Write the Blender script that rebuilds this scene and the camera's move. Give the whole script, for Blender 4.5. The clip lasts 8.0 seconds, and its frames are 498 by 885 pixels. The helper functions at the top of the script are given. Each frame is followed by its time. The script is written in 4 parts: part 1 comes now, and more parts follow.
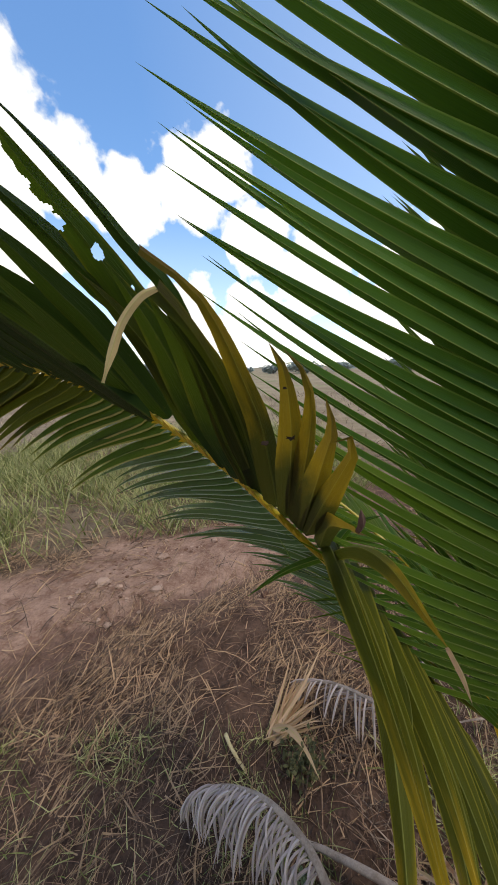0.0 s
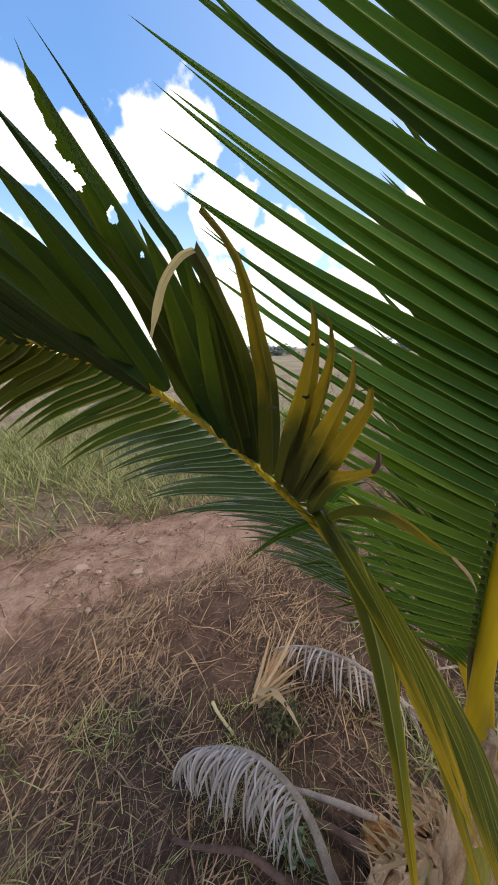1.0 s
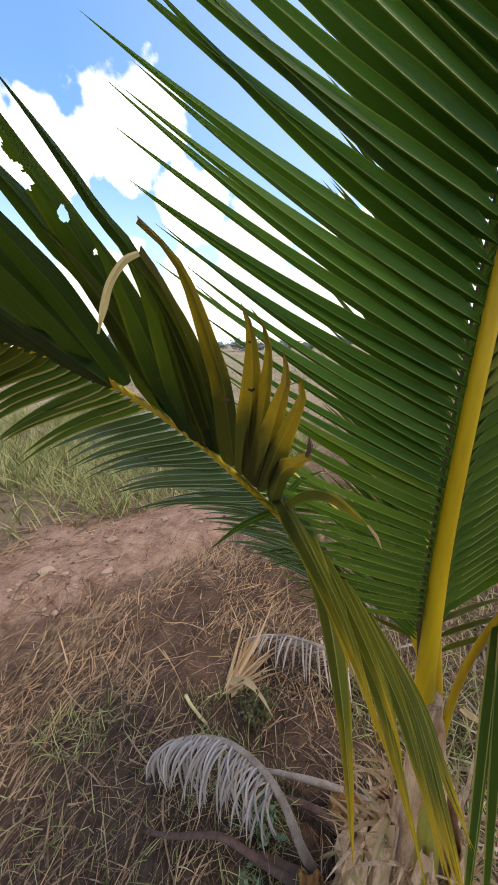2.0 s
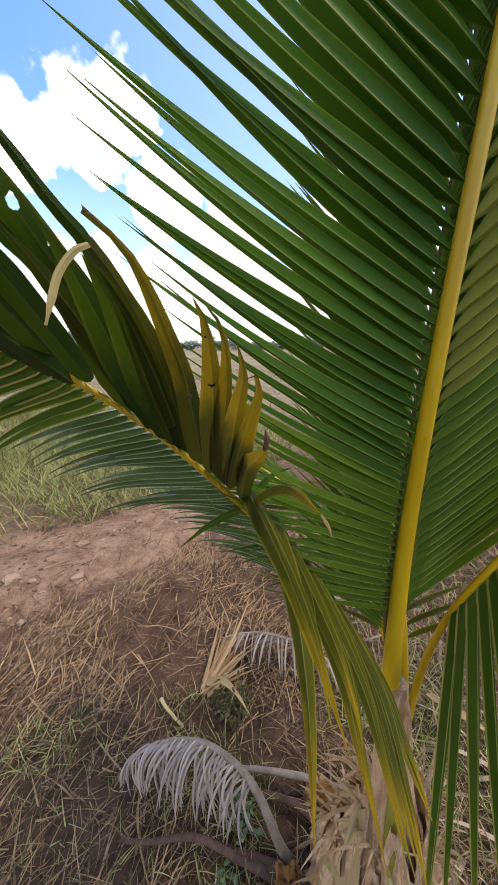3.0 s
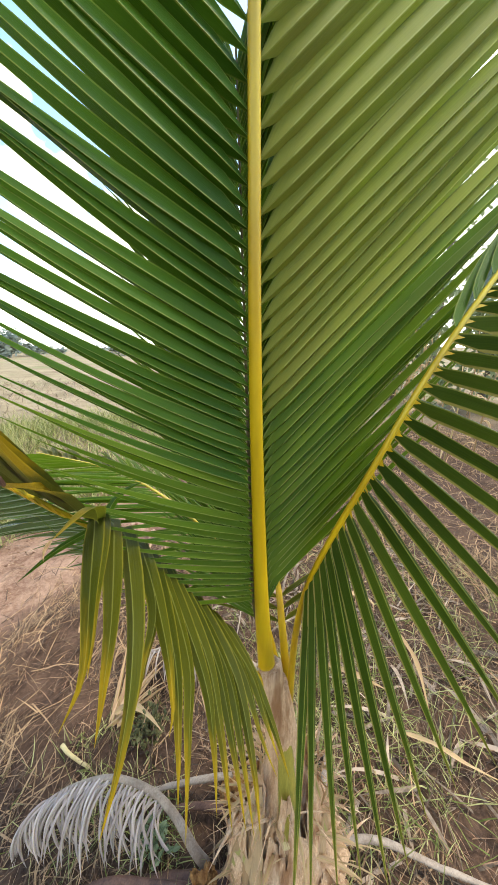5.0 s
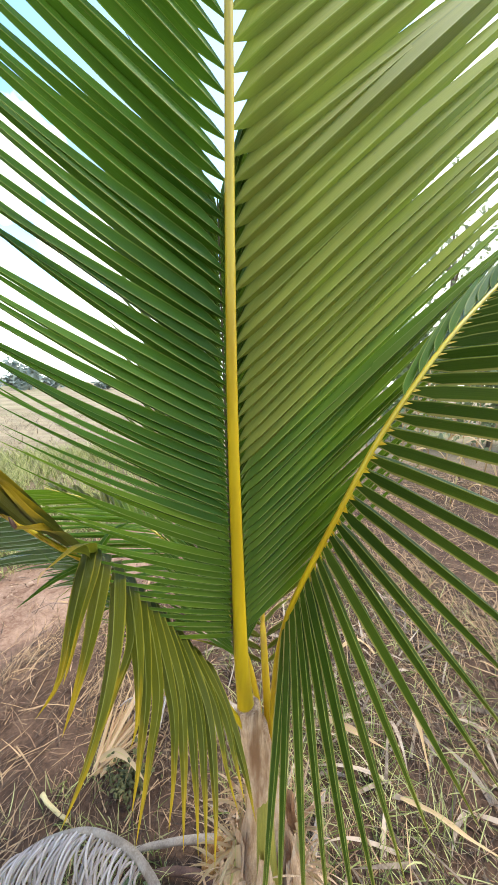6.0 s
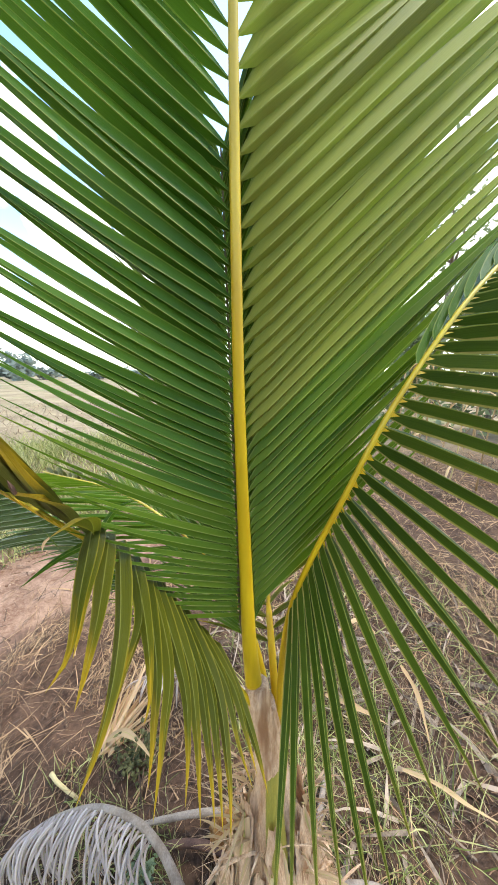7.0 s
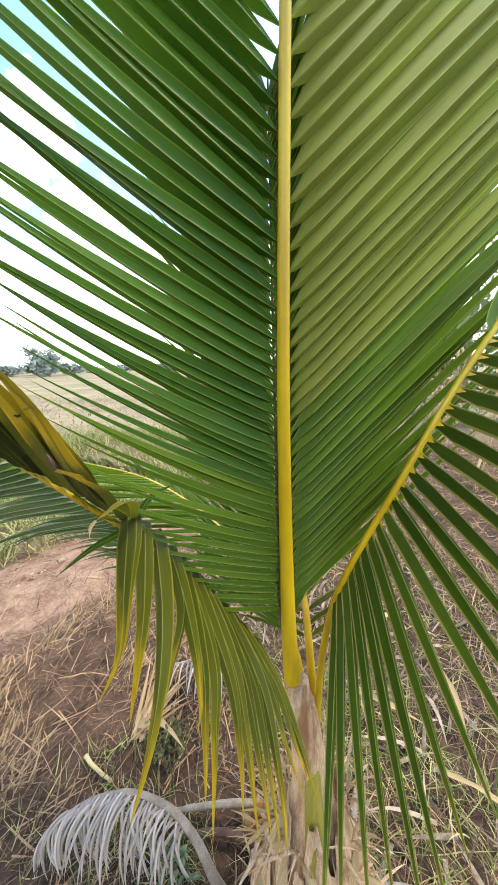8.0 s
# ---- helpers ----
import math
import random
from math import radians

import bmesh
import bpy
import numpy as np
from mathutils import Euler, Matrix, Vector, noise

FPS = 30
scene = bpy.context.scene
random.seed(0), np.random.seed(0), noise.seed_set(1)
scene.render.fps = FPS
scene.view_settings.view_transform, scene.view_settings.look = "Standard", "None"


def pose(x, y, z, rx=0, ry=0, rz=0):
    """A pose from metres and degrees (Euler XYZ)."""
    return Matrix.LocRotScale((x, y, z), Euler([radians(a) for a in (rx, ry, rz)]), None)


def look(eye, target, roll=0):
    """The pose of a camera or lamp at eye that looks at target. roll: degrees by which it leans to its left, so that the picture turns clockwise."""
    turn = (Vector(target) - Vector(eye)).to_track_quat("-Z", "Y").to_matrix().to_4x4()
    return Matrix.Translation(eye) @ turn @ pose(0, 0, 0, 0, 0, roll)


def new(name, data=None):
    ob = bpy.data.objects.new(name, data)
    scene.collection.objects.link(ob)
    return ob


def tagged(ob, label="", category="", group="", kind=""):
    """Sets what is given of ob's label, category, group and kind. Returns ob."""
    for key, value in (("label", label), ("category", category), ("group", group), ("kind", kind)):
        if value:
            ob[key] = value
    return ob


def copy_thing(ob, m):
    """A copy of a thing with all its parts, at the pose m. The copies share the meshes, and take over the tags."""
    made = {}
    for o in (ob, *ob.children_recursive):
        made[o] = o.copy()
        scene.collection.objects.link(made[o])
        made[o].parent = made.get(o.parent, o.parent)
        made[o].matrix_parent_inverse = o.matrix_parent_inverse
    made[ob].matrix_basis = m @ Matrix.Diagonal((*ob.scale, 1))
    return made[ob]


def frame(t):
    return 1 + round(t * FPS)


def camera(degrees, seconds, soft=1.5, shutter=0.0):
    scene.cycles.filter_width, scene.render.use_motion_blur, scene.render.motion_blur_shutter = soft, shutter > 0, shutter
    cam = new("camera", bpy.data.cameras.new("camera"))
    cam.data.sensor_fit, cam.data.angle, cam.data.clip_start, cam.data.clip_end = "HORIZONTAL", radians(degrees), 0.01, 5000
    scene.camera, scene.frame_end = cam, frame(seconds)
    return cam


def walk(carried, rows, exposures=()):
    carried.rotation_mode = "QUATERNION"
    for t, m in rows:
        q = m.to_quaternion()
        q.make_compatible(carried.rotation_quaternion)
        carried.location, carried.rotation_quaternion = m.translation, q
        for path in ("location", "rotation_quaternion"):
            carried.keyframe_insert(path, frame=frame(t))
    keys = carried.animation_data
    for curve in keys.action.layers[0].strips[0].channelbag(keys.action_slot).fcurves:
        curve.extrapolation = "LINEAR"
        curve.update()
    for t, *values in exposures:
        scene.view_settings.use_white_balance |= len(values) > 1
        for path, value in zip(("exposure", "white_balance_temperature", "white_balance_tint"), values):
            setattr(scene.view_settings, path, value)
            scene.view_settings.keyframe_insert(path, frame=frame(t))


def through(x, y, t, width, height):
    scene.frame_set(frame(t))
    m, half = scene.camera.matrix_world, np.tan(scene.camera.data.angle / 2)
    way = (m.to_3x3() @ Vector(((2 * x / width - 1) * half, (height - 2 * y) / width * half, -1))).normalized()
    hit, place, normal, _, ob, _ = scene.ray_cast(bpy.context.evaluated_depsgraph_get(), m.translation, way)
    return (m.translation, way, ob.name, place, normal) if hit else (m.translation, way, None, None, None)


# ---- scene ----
cam = camera(76.3, 8.0)
PATH = [
    (0, (0.0355, -0.0081, 1.4897), (-0.0261, 1.9378, 1.0317), -1.54),
    (0.5, (0.0186, -0.0116, 1.49), (0.04, 1.9296, 1.0093), -2.77),
    (1, (0.011, -0.0241, 1.4808), (0.1099, 1.8926, 0.9181), -1.53),
    (2.5, (0.0283, -0.0446, 1.4814), (0.3757, 1.8327, 0.8855), -0.62),
    (3, (0.0313, -0.0457, 1.4792), (0.4484, 1.8171, 0.8828), 0.03),
    (3.5, (0.0463, -0.0355, 1.4806), (0.5625, 1.8068, 0.898), -0.07),
    (4, (0.069, -0.0428, 1.4741), (0.7265, 1.7613, 0.9147), -0.56),
    (4.5, (0.1006, -0.0562, 1.4478), (0.873, 1.6638, 0.7808), -0.33),
    (5, (0.1177, -0.1012, 1.4991), (1.0228, 1.5881, 0.927), -0.09),
    (6.5, (0.1337, -0.1893, 1.5391), (0.9934, 1.5867, 1.2127), 1.4),
    (7, (0.1251, -0.1581, 1.5108), (1.0147, 1.581, 1.0817), 0.29),
    (7.5, (0.1211, -0.1218, 1.4974), (0.905, 1.6749, 1.1004), -0.79),
    (8, (0.1086, -0.1089, 1.486), (0.8866, 1.6713, 1.0108), -0.87),
]
EXPOSURES = [(0.0, -0.15, 6600, 8), (1.0, 0.03, 6600, 8), (2.5, 0.27, 6850, 7), (3.5, 0.35, 6900, 7), (4.5, 0.68, 7300, 3), (5.0, 0.99, 7000, 0), (6.5, 1.17, 6500, 0), (8.0, 1.17, 6700, 0)]
walk(cam, [(t, look(eye, target, roll)) for t, eye, target, roll in PATH], EXPOSURES)

# ---- light ----
SUN_AZ, SUN_EL = radians(112), radians(66)      # azimuth from +y towards +x


def build_world():
    w = bpy.data.worlds.new("sky")
    scene.world = w
    w.use_nodes = True
    t = w.node_tree
    t.nodes.clear()
    out = t.nodes.new("ShaderNodeOutputWorld")
    sky = t.nodes.new("ShaderNodeTexSky")
    sky.sky_type, sky.sun_disc = "NISHITA", False
    sky.sun_elevation, sky.sun_rotation = SUN_EL, SUN_AZ
    sky.air_density, sky.dust_density, sky.ozone_density = 1.0, 0.3, 3.0
    bg = t.nodes.new("ShaderNodeBackground")
    bg.inputs["Strength"].default_value = SKY
    cloud = t.nodes.new("ShaderNodeBackground")
    cloud.inputs["Color"].default_value = (1.0, 0.99, 0.97, 1)
    cloud.inputs["Strength"].default_value = CLOUD
    mix = t.nodes.new("ShaderNodeMixShader")
    co = t.nodes.new("ShaderNodeTexCoord")
    way = co.outputs["Generated"]

    def math_node(op, a, b, clamp=False):
        n = t.nodes.new("ShaderNodeMath")
        n.operation, n.use_clamp = op, clamp
        for i, v in enumerate((a, b)):
            if isinstance(v, (int, float)):
                n.inputs[i].default_value = v
            else:
                t.links.new(v, n.inputs[i])
        return n.outputs[0]

    # heaps of cumulus: middle of each lobe, and its radius
    heaps = [((-0.50, 0.72, 0.46), 0.13), ((-0.41, 0.80, 0.42), 0.10), ((-0.30, 0.86, 0.39), 0.09),
             ((-0.15, 0.89, 0.44), 0.105), ((-0.09, 0.88, 0.47), 0.09), ((0.0, 0.94, 0.33), 0.10),
             ((0.15, 0.96, 0.24), 0.12), ((0.0, 0.99, 0.10), 0.16), ((-0.22, 0.97, 0.12), 0.14),
             ((-0.62, 0.72, 0.25), 0.22), ((0.80, 0.55, 0.25), 0.27), ((0.45, 0.87, 0.15), 0.22), ((0.72, 0.55, 0.6), 0.16),
             ((-0.8, -0.4, 0.45), 0.4), ((0.5, -0.8, 0.4), 0.35), ((0.9, -0.2, 0.5), 0.3)]
    near = None
    for place, r in heaps:
        d = t.nodes.new("ShaderNodeVectorMath")
        d.operation = "DISTANCE"
        t.links.new(way, d.inputs[0])
        d.inputs[1].default_value = Vector(place).normalized()
        v = math_node("DIVIDE", d.outputs["Value"], r)
        near = v if near is None else math_node("MINIMUM", near, v)
    puff = t.nodes.new("ShaderNodeTexNoise")
    puff.inputs["Scale"].default_value, puff.inputs["Detail"].default_value = 17, 6
    puff.inputs["Roughness"].default_value = 0.5
    t.links.new(way, puff.inputs["Vector"])
    rough = math_node("MULTIPLY", math_node("SUBTRACT", puff.outputs["Fac"], 0.5), 1.35)
    body = math_node("ADD", math_node("SUBTRACT", 1.0, near), rough)
    ramp = t.nodes.new("ShaderNodeMapRange")
    ramp.interpolation_type = "SMOOTHSTEP"
    ramp.inputs["From Min"].default_value, ramp.inputs["From Max"].default_value = -0.04, 0.22
    t.links.new(body, ramp.inputs["Value"])
    # thin veil low over the horizon
    sep = t.nodes.new("ShaderNodeSeparateXYZ")
    t.links.new(way, sep.inputs[0])
    veil = math_node("MULTIPLY", math_node("SUBTRACT", 1.0, math_node("DIVIDE", sep.outputs["Z"], 0.4), True), 0.5)
    # thin high haze on the side of the sun
    high = t.nodes.new("ShaderNodeVectorMath")
    high.operation = "DISTANCE"
    t.links.new(way, high.inputs[0])
    high.inputs[1].default_value = Vector((0.62, 0.66, 0.5)).normalized()
    thin = math_node("MULTIPLY", math_node("SUBTRACT", 1.0, math_node("DIVIDE", high.outputs["Value"], 0.85), True), 0.3)
    veil = math_node("MAXIMUM", veil, thin)
    t.links.new(math_node("MAXIMUM", ramp.outputs[0], veil), mix.inputs[0])
    rich = t.nodes.new("ShaderNodeHueSaturation")
    rich.inputs["Saturation"].default_value = 1.12
    t.links.new(sky.outputs[0], rich.inputs["Color"])
    t.links.new(rich.outputs[0], bg.inputs["Color"])
    t.links.new(bg.outputs[0], mix.inputs[1])
    t.links.new(cloud.outputs[0], mix.inputs[2])
    t.links.new(mix.outputs[0], out.inputs["Surface"])


SKY, CLOUD = 0.285, 1.3
build_world()
sun_data = bpy.data.lights.new("sun", "SUN")
sun_data.energy, sun_data.angle, sun_data.color = 2.5, radians(14), (1.0, 0.94, 0.85)
sun = new("sun", sun_data)
sun_way = Vector((math.sin(SUN_AZ) * math.cos(SUN_EL), math.cos(SUN_AZ) * math.cos(SUN_EL), math.sin(SUN_EL)))
sun.matrix_world = look(sun_way * 50, (0, 0, 0))


# ---- materials ----
class Nodes:
    """A node material in the making."""

    def __init__(self, name):
        self.mat = bpy.data.materials.new(name)
        self.mat.use_nodes = True
        self.t = self.mat.node_tree
        self.bsdf = self.t.nodes["Principled BSDF"]
        self.out = self.t.nodes["Material Output"]

    def put(self, value, socket):
        if hasattr(value, "links") or hasattr(value, "is_linked"):
            self.t.links.new(value, socket)
        elif isinstance(value, tuple) and len(value) == 3 and socket.type == "RGBA":
            socket.default_value = (*value, 1)
        else:
            socket.default_value = value

    def node(self, kind, out=0, **inputs):
        n = self.t.nodes.new(kind)
        for k, v in inputs.items():
            self.put(v, n.inputs[k.replace("_", " ")])
        return n.outputs[out]

    def calc(self, op, a, b=0.0, clamp=False):
        n = self.t.nodes.new("ShaderNodeMath")
        n.operation, n.use_clamp = op, clamp
        self.put(a, n.inputs[0])
        self.put(b, n.inputs[1])
        return n.outputs[0]

    def coord(self, which="Object", scale=(1, 1, 1)):
        n = self.t.nodes.new("ShaderNodeMapping")
        n.inputs["Scale"].default_value = scale
        self.t.links.new(self.t.nodes.new("ShaderNodeTexCoord").outputs[which], n.inputs["Vector"])
        return n.outputs[0]

    def noise(self, vector, scale, detail=4.0, rough=0.55):
        return self.node("ShaderNodeTexNoise", 0, Vector=vector, Scale=scale, Detail=detail, Roughness=rough)

    def span(self, value, a, b, lo=0.0, hi=1.0):
        n = self.t.nodes.new("ShaderNodeMapRange")
        n.interpolation_type = "SMOOTHSTEP"
        self.put(value, n.inputs["Value"])
        for k, v in (("From Min", a), ("From Max", b), ("To Min", lo), ("To Max", hi)):
            n.inputs[k].default_value = v
        return n.outputs[0]

    def mix(self, fac, a, b):
        n = self.t.nodes.new("ShaderNodeMix")
        n.data_type = "RGBA"
        self.put(fac, n.inputs[0])
        self.put(a, n.inputs[6])
        self.put(b, n.inputs[7])
        return n.outputs[2]

    def rand(self):
        return self.t.nodes.new("ShaderNodeObjectInfo").outputs["Random"]

    def island(self):
        return self.t.nodes.new("ShaderNodeNewGeometry").outputs["Random Per Island"]

    def finish(self, colour, rough=0.6, bump=None, depth=0.002, through=0.0, through_colour=None, spec=0.5):
        self.put(colour, self.bsdf.inputs["Base Color"])
        self.put(rough, self.bsdf.inputs["Roughness"])
        self.bsdf.inputs["Specular IOR Level"].default_value = spec
        if bump is not None:
            b = self.t.nodes.new("ShaderNodeBump")
            b.inputs["Distance"].default_value = depth
            self.put(bump, b.inputs["Height"])
            self.t.links.new(b.outputs[0], self.bsdf.inputs["Normal"])
        if through:
            tr = self.t.nodes.new("ShaderNodeBsdfTranslucent")
            self.put(through_colour if through_colour is not None else colour, tr.inputs["Color"])
            m = self.t.nodes.new("ShaderNodeMixShader")
            m.inputs[0].default_value = through
            self.t.links.new(self.bsdf.outputs[0], m.inputs[1])
            self.t.links.new(tr.outputs[0], m.inputs[2])
            self.t.links.new(m.outputs[0], self.out.inputs["Surface"])
        return self.mat


def leaf_material(name, low, high, edge=None, tip=None, through=0.35, rough=0.5, glow=(0.25, 0.38, 0.02), gloss=0.28, rim=None, midrib=0.75, young=None, margin=0.4, tip_from=1.02):
    """A leaflet: streaks along its length, a paler midrib, an edge and a tip of their own colour. UV: u across, v along."""
    n = Nodes(name)
    uv = n.coord("UV")
    sep = n.t.nodes.new("ShaderNodeSeparateXYZ")
    n.t.links.new(uv, sep.inputs[0])
    across, along = sep.outputs[0], sep.outputs[1]
    off = n.calc("ABSOLUTE", n.calc("SUBTRACT", across, 0.5))        # 0 at the midrib, 0.5 at the edge
    shift = n.node("ShaderNodeCombineXYZ", 0, X=n.calc("MULTIPLY", n.rand(), 37.0), Y=n.calc("MULTIPLY", n.rand(), 91.0))
    add = n.t.nodes.new("ShaderNodeVectorMath")
    n.t.links.new(n.coord("UV", (26, 1.6, 1)), add.inputs[0])
    n.t.links.new(shift, add.inputs[1])
    streak = n.noise(add.outputs[0], 1.0, 3.0)
    add2 = n.t.nodes.new("ShaderNodeVectorMath")
    n.t.links.new(n.coord("UV", (1.5, 5, 1)), add2.inputs[0])
    n.t.links.new(shift, add2.inputs[1])
    blotch = n.noise(add2.outputs[0], 1.0, 4.0)
    tone = n.calc("ADD", n.calc("MULTIPLY", streak, 0.55), n.calc("MULTIPLY", n.rand(), 0.35))
    colour = n.mix(n.span(tone, 0.15, 0.85), low, high)
    if edge:
        k = n.calc("MULTIPLY", n.span(n.calc("ADD", off, n.calc("MULTIPLY", blotch, 0.35)), 0.56, 0.68), 0.85)
        colour = n.mix(k, colour, edge)
    if tip:
        k = n.span(n.calc("ADD", along, n.calc("MULTIPLY", blotch, 0.5)), tip_from, tip_from + 0.34)
        colour = n.mix(k, colour, tip)
    if rim:
        colour = n.mix(n.calc("MULTIPLY", n.span(off, 0.47 - 0.09 * margin, 0.475 - 0.05 * margin), margin), colour, rim)
    foot = None
    if young:                                   # the foot is still green
        foot = n.span(n.calc("ADD", along, n.calc("MULTIPLY", n.calc("SUBTRACT", blotch, 0.5), 0.5)), young[1], young[2], 1.0, 0.0)
        colour = n.mix(foot, colour, young[0])
    speck = n.noise(add2.outputs[0], 4.5, 3.0, 0.6)
    colour = n.mix(n.calc("MULTIPLY", n.span(speck, 0.66, 0.74), 0.6), colour, (0.13, 0.09, 0.03))
    rib = n.span(off, 0.02, 0.05, 1.0, 0.0)
    colour = n.mix(n.calc("MULTIPLY", rib, midrib), colour, (0.34, 0.34, 0.08))
    veins = n.calc("SINE", n.calc("MULTIPLY", across, 150.0))
    height = n.calc("ADD", n.calc("MULTIPLY", veins, 0.02), streak)
    lit = n.t.nodes.new("ShaderNodeMix")
    lit.data_type, lit.blend_type = "RGBA", "MIX"
    lit.inputs[0].default_value = 0.55
    n.put(colour, lit.inputs[6])
    lit.inputs[7].default_value = (*glow, 1)
    glowing = n.mix(foot, lit.outputs[2], tuple(2.5 * c for c in young[0])) if young else lit.outputs[2]
    return n.finish(colour, rough, height, 0.0006, through, glowing, gloss)


def plain(name, low, high, scale=8.0, rough=0.75, stretch=(1, 1, 1), depth=0.004, through=0.0, which="Object", vary="", spec=0.4, third=None):
    """Two colours by a noise of two scales, with relief. vary: 'object' or 'island' shifts each piece's tone."""
    n = Nodes(name)
    v = n.coord(which, stretch)
    big, fine = n.noise(v, scale, 5.0), n.noise(v, scale * 7, 4.0)
    tone = n.calc("ADD", n.calc("MULTIPLY", big, 0.65), n.calc("MULTIPLY", fine, 0.35))
    if vary:
        r = n.rand() if vary == "object" else n.island()
        tone = n.calc("ADD", tone, n.calc("MULTIPLY", n.calc("SUBTRACT", r, 0.5), 0.5))
    colour = n.mix(n.span(tone, 0.3, 0.7), low, high)
    if third:
        colour = n.mix(n.span(n.noise(v, scale * 0.43, 3.0), 0.55, 0.7), colour, third)
    return n.finish(colour, rough, n.calc("ADD", big, n.calc("MULTIPLY", fine, 0.5)), depth, through, None, spec)


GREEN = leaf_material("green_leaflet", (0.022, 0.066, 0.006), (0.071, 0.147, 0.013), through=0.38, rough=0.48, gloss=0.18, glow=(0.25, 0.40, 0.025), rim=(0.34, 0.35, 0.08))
LIGHTGREEN = leaf_material("light_green_leaflet", (0.06, 0.108, 0.006), (0.135, 0.185, 0.014), through=0.42, gloss=0.15, rim=(0.32, 0.33, 0.09))
# Paler olive half of the upright leaf; its stronger light is in the colour.
LIT_OLIVE = leaf_material("lit_olive_leaflet", (0.165, 0.175, 0.018), (0.275, 0.265, 0.036), through=0.42, rough=0.6, gloss=0.2, rim=(0.10, 0.10, 0.02))
# Unlit undersides of the arching leaf: shade put into a near-black green.
SHADED = leaf_material("shaded_leaflet", (0.010, 0.026, 0.004), (0.03, 0.058, 0.006), edge=(0.045, 0.06, 0.008), through=0.1, gloss=0.2, midrib=0.08)
FANNED = leaf_material("fanned_leaflet", (0.022, 0.046, 0.005), (0.078, 0.112, 0.012), through=0.26, rough=0.5, gloss=0.15, tip=(0.22, 0.19, 0.03), tip_from=0.9, rim=(0.40, 0.30, 0.09), margin=0.85)
# The pale rim paints in gloss streaks along the leaflet edges.
BLUISH = leaf_material("glossy_leaflet", (0.016, 0.045, 0.008), (0.055, 0.11, 0.018), through=0.2, rough=0.24, gloss=0.55, rim=(0.34, 0.38, 0.22), margin=0.6, midrib=0.4)
TURNING = leaf_material("turning_leaflet", (0.032, 0.042, 0.004), (0.088, 0.09, 0.008), edge=(0.11, 0.105, 0.009), tip_from=0.95, tip=(0.42, 0.26, 0.012), glow=(0.28, 0.27, 0.02), rim=(0.30, 0.25, 0.03), gloss=0.12, midrib=0.35)
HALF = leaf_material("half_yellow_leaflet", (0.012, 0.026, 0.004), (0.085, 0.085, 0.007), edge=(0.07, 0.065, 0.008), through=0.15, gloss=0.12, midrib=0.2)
BLEACHED = leaf_material("bleached_leaflet", (0.34, 0.2, 0.04), (0.55, 0.42, 0.2), through=0.15, rough=0.75, glow=(0.5, 0.4, 0.2))
RIPE = leaf_material("ripe_leaflet", (0.16, 0.105, 0.006), (0.30, 0.205, 0.012), edge=(0.34, 0.225, 0.013), tip=(0.10, 0.06, 0.03), glow=(0.5, 0.34, 0.02), through=0.35, gloss=0.15, midrib=0.25, young=((0.035, 0.036, 0.005), 0.5, 0.82))
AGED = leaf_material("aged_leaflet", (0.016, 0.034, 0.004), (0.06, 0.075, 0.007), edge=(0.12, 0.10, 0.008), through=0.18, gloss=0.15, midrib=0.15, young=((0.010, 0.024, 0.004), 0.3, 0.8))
CREST = leaf_material("snapped_leaflet", (0.07, 0.065, 0.006), (0.17, 0.13, 0.01), edge=(0.26, 0.17, 0.011), tip=(0.035, 0.018, 0.022), through=0.15, gloss=0.12, midrib=0.15, young=((0.014, 0.026, 0.004), 0.35, 0.75))
CLOD = plain("clod", (0.13, 0.066, 0.04), (0.37, 0.24, 0.165), 25, 0.95, vary="island", depth=0.003, spec=0.1)
ROT = plain("rot", (0.012, 0.006, 0.003), (0.04, 0.018, 0.008), 300, 0.9, depth=0.0)
INNER = leaf_material("inner_leaflet", (0.045, 0.095, 0.008), (0.11, 0.175, 0.016), through=0.35, rim=(0.30, 0.30, 0.08))
DEADLEAF = leaf_material("dead_leaflet", (0.30, 0.22, 0.19), (0.68, 0.53, 0.46), edge=(0.30, 0.22, 0.19), through=0.15, rough=0.8, glow=(0.5, 0.44, 0.36))
TAN = leaf_material("tan_leaflet", (0.36, 0.21, 0.105), (0.56, 0.37, 0.20), through=0.2, rough=0.75, glow=(0.5, 0.38, 0.2))


def rachis_material():
    """A leaf's midrib: orange yellow low down, paler and greener towards the tip."""
    n = Nodes("rachis")
    v = n.coord("Object", (6, 6, 0.6))
    big, fine = n.noise(v, 5.0, 5.0), n.noise(v, 35.0, 4.0)
    sep = n.t.nodes.new("ShaderNodeSeparateXYZ")
    n.t.links.new(n.coord("UV"), sep.inputs[0])
    low = n.mix(n.span(big, 0.3, 0.7), (0.46, 0.27, 0.004), (0.62, 0.39, 0.008))
    high = n.mix(n.span(big, 0.3, 0.7), (0.36, 0.26, 0.013), (0.48, 0.36, 0.022))
    colour = n.mix(n.span(n.calc("ADD", sep.outputs[1], n.calc("MULTIPLY", big, 0.1)), 0.36, 0.72), low, high)
    return n.finish(colour, 0.4, n.calc("ADD", big, n.calc("MULTIPLY", fine, 0.4)), 0.001)


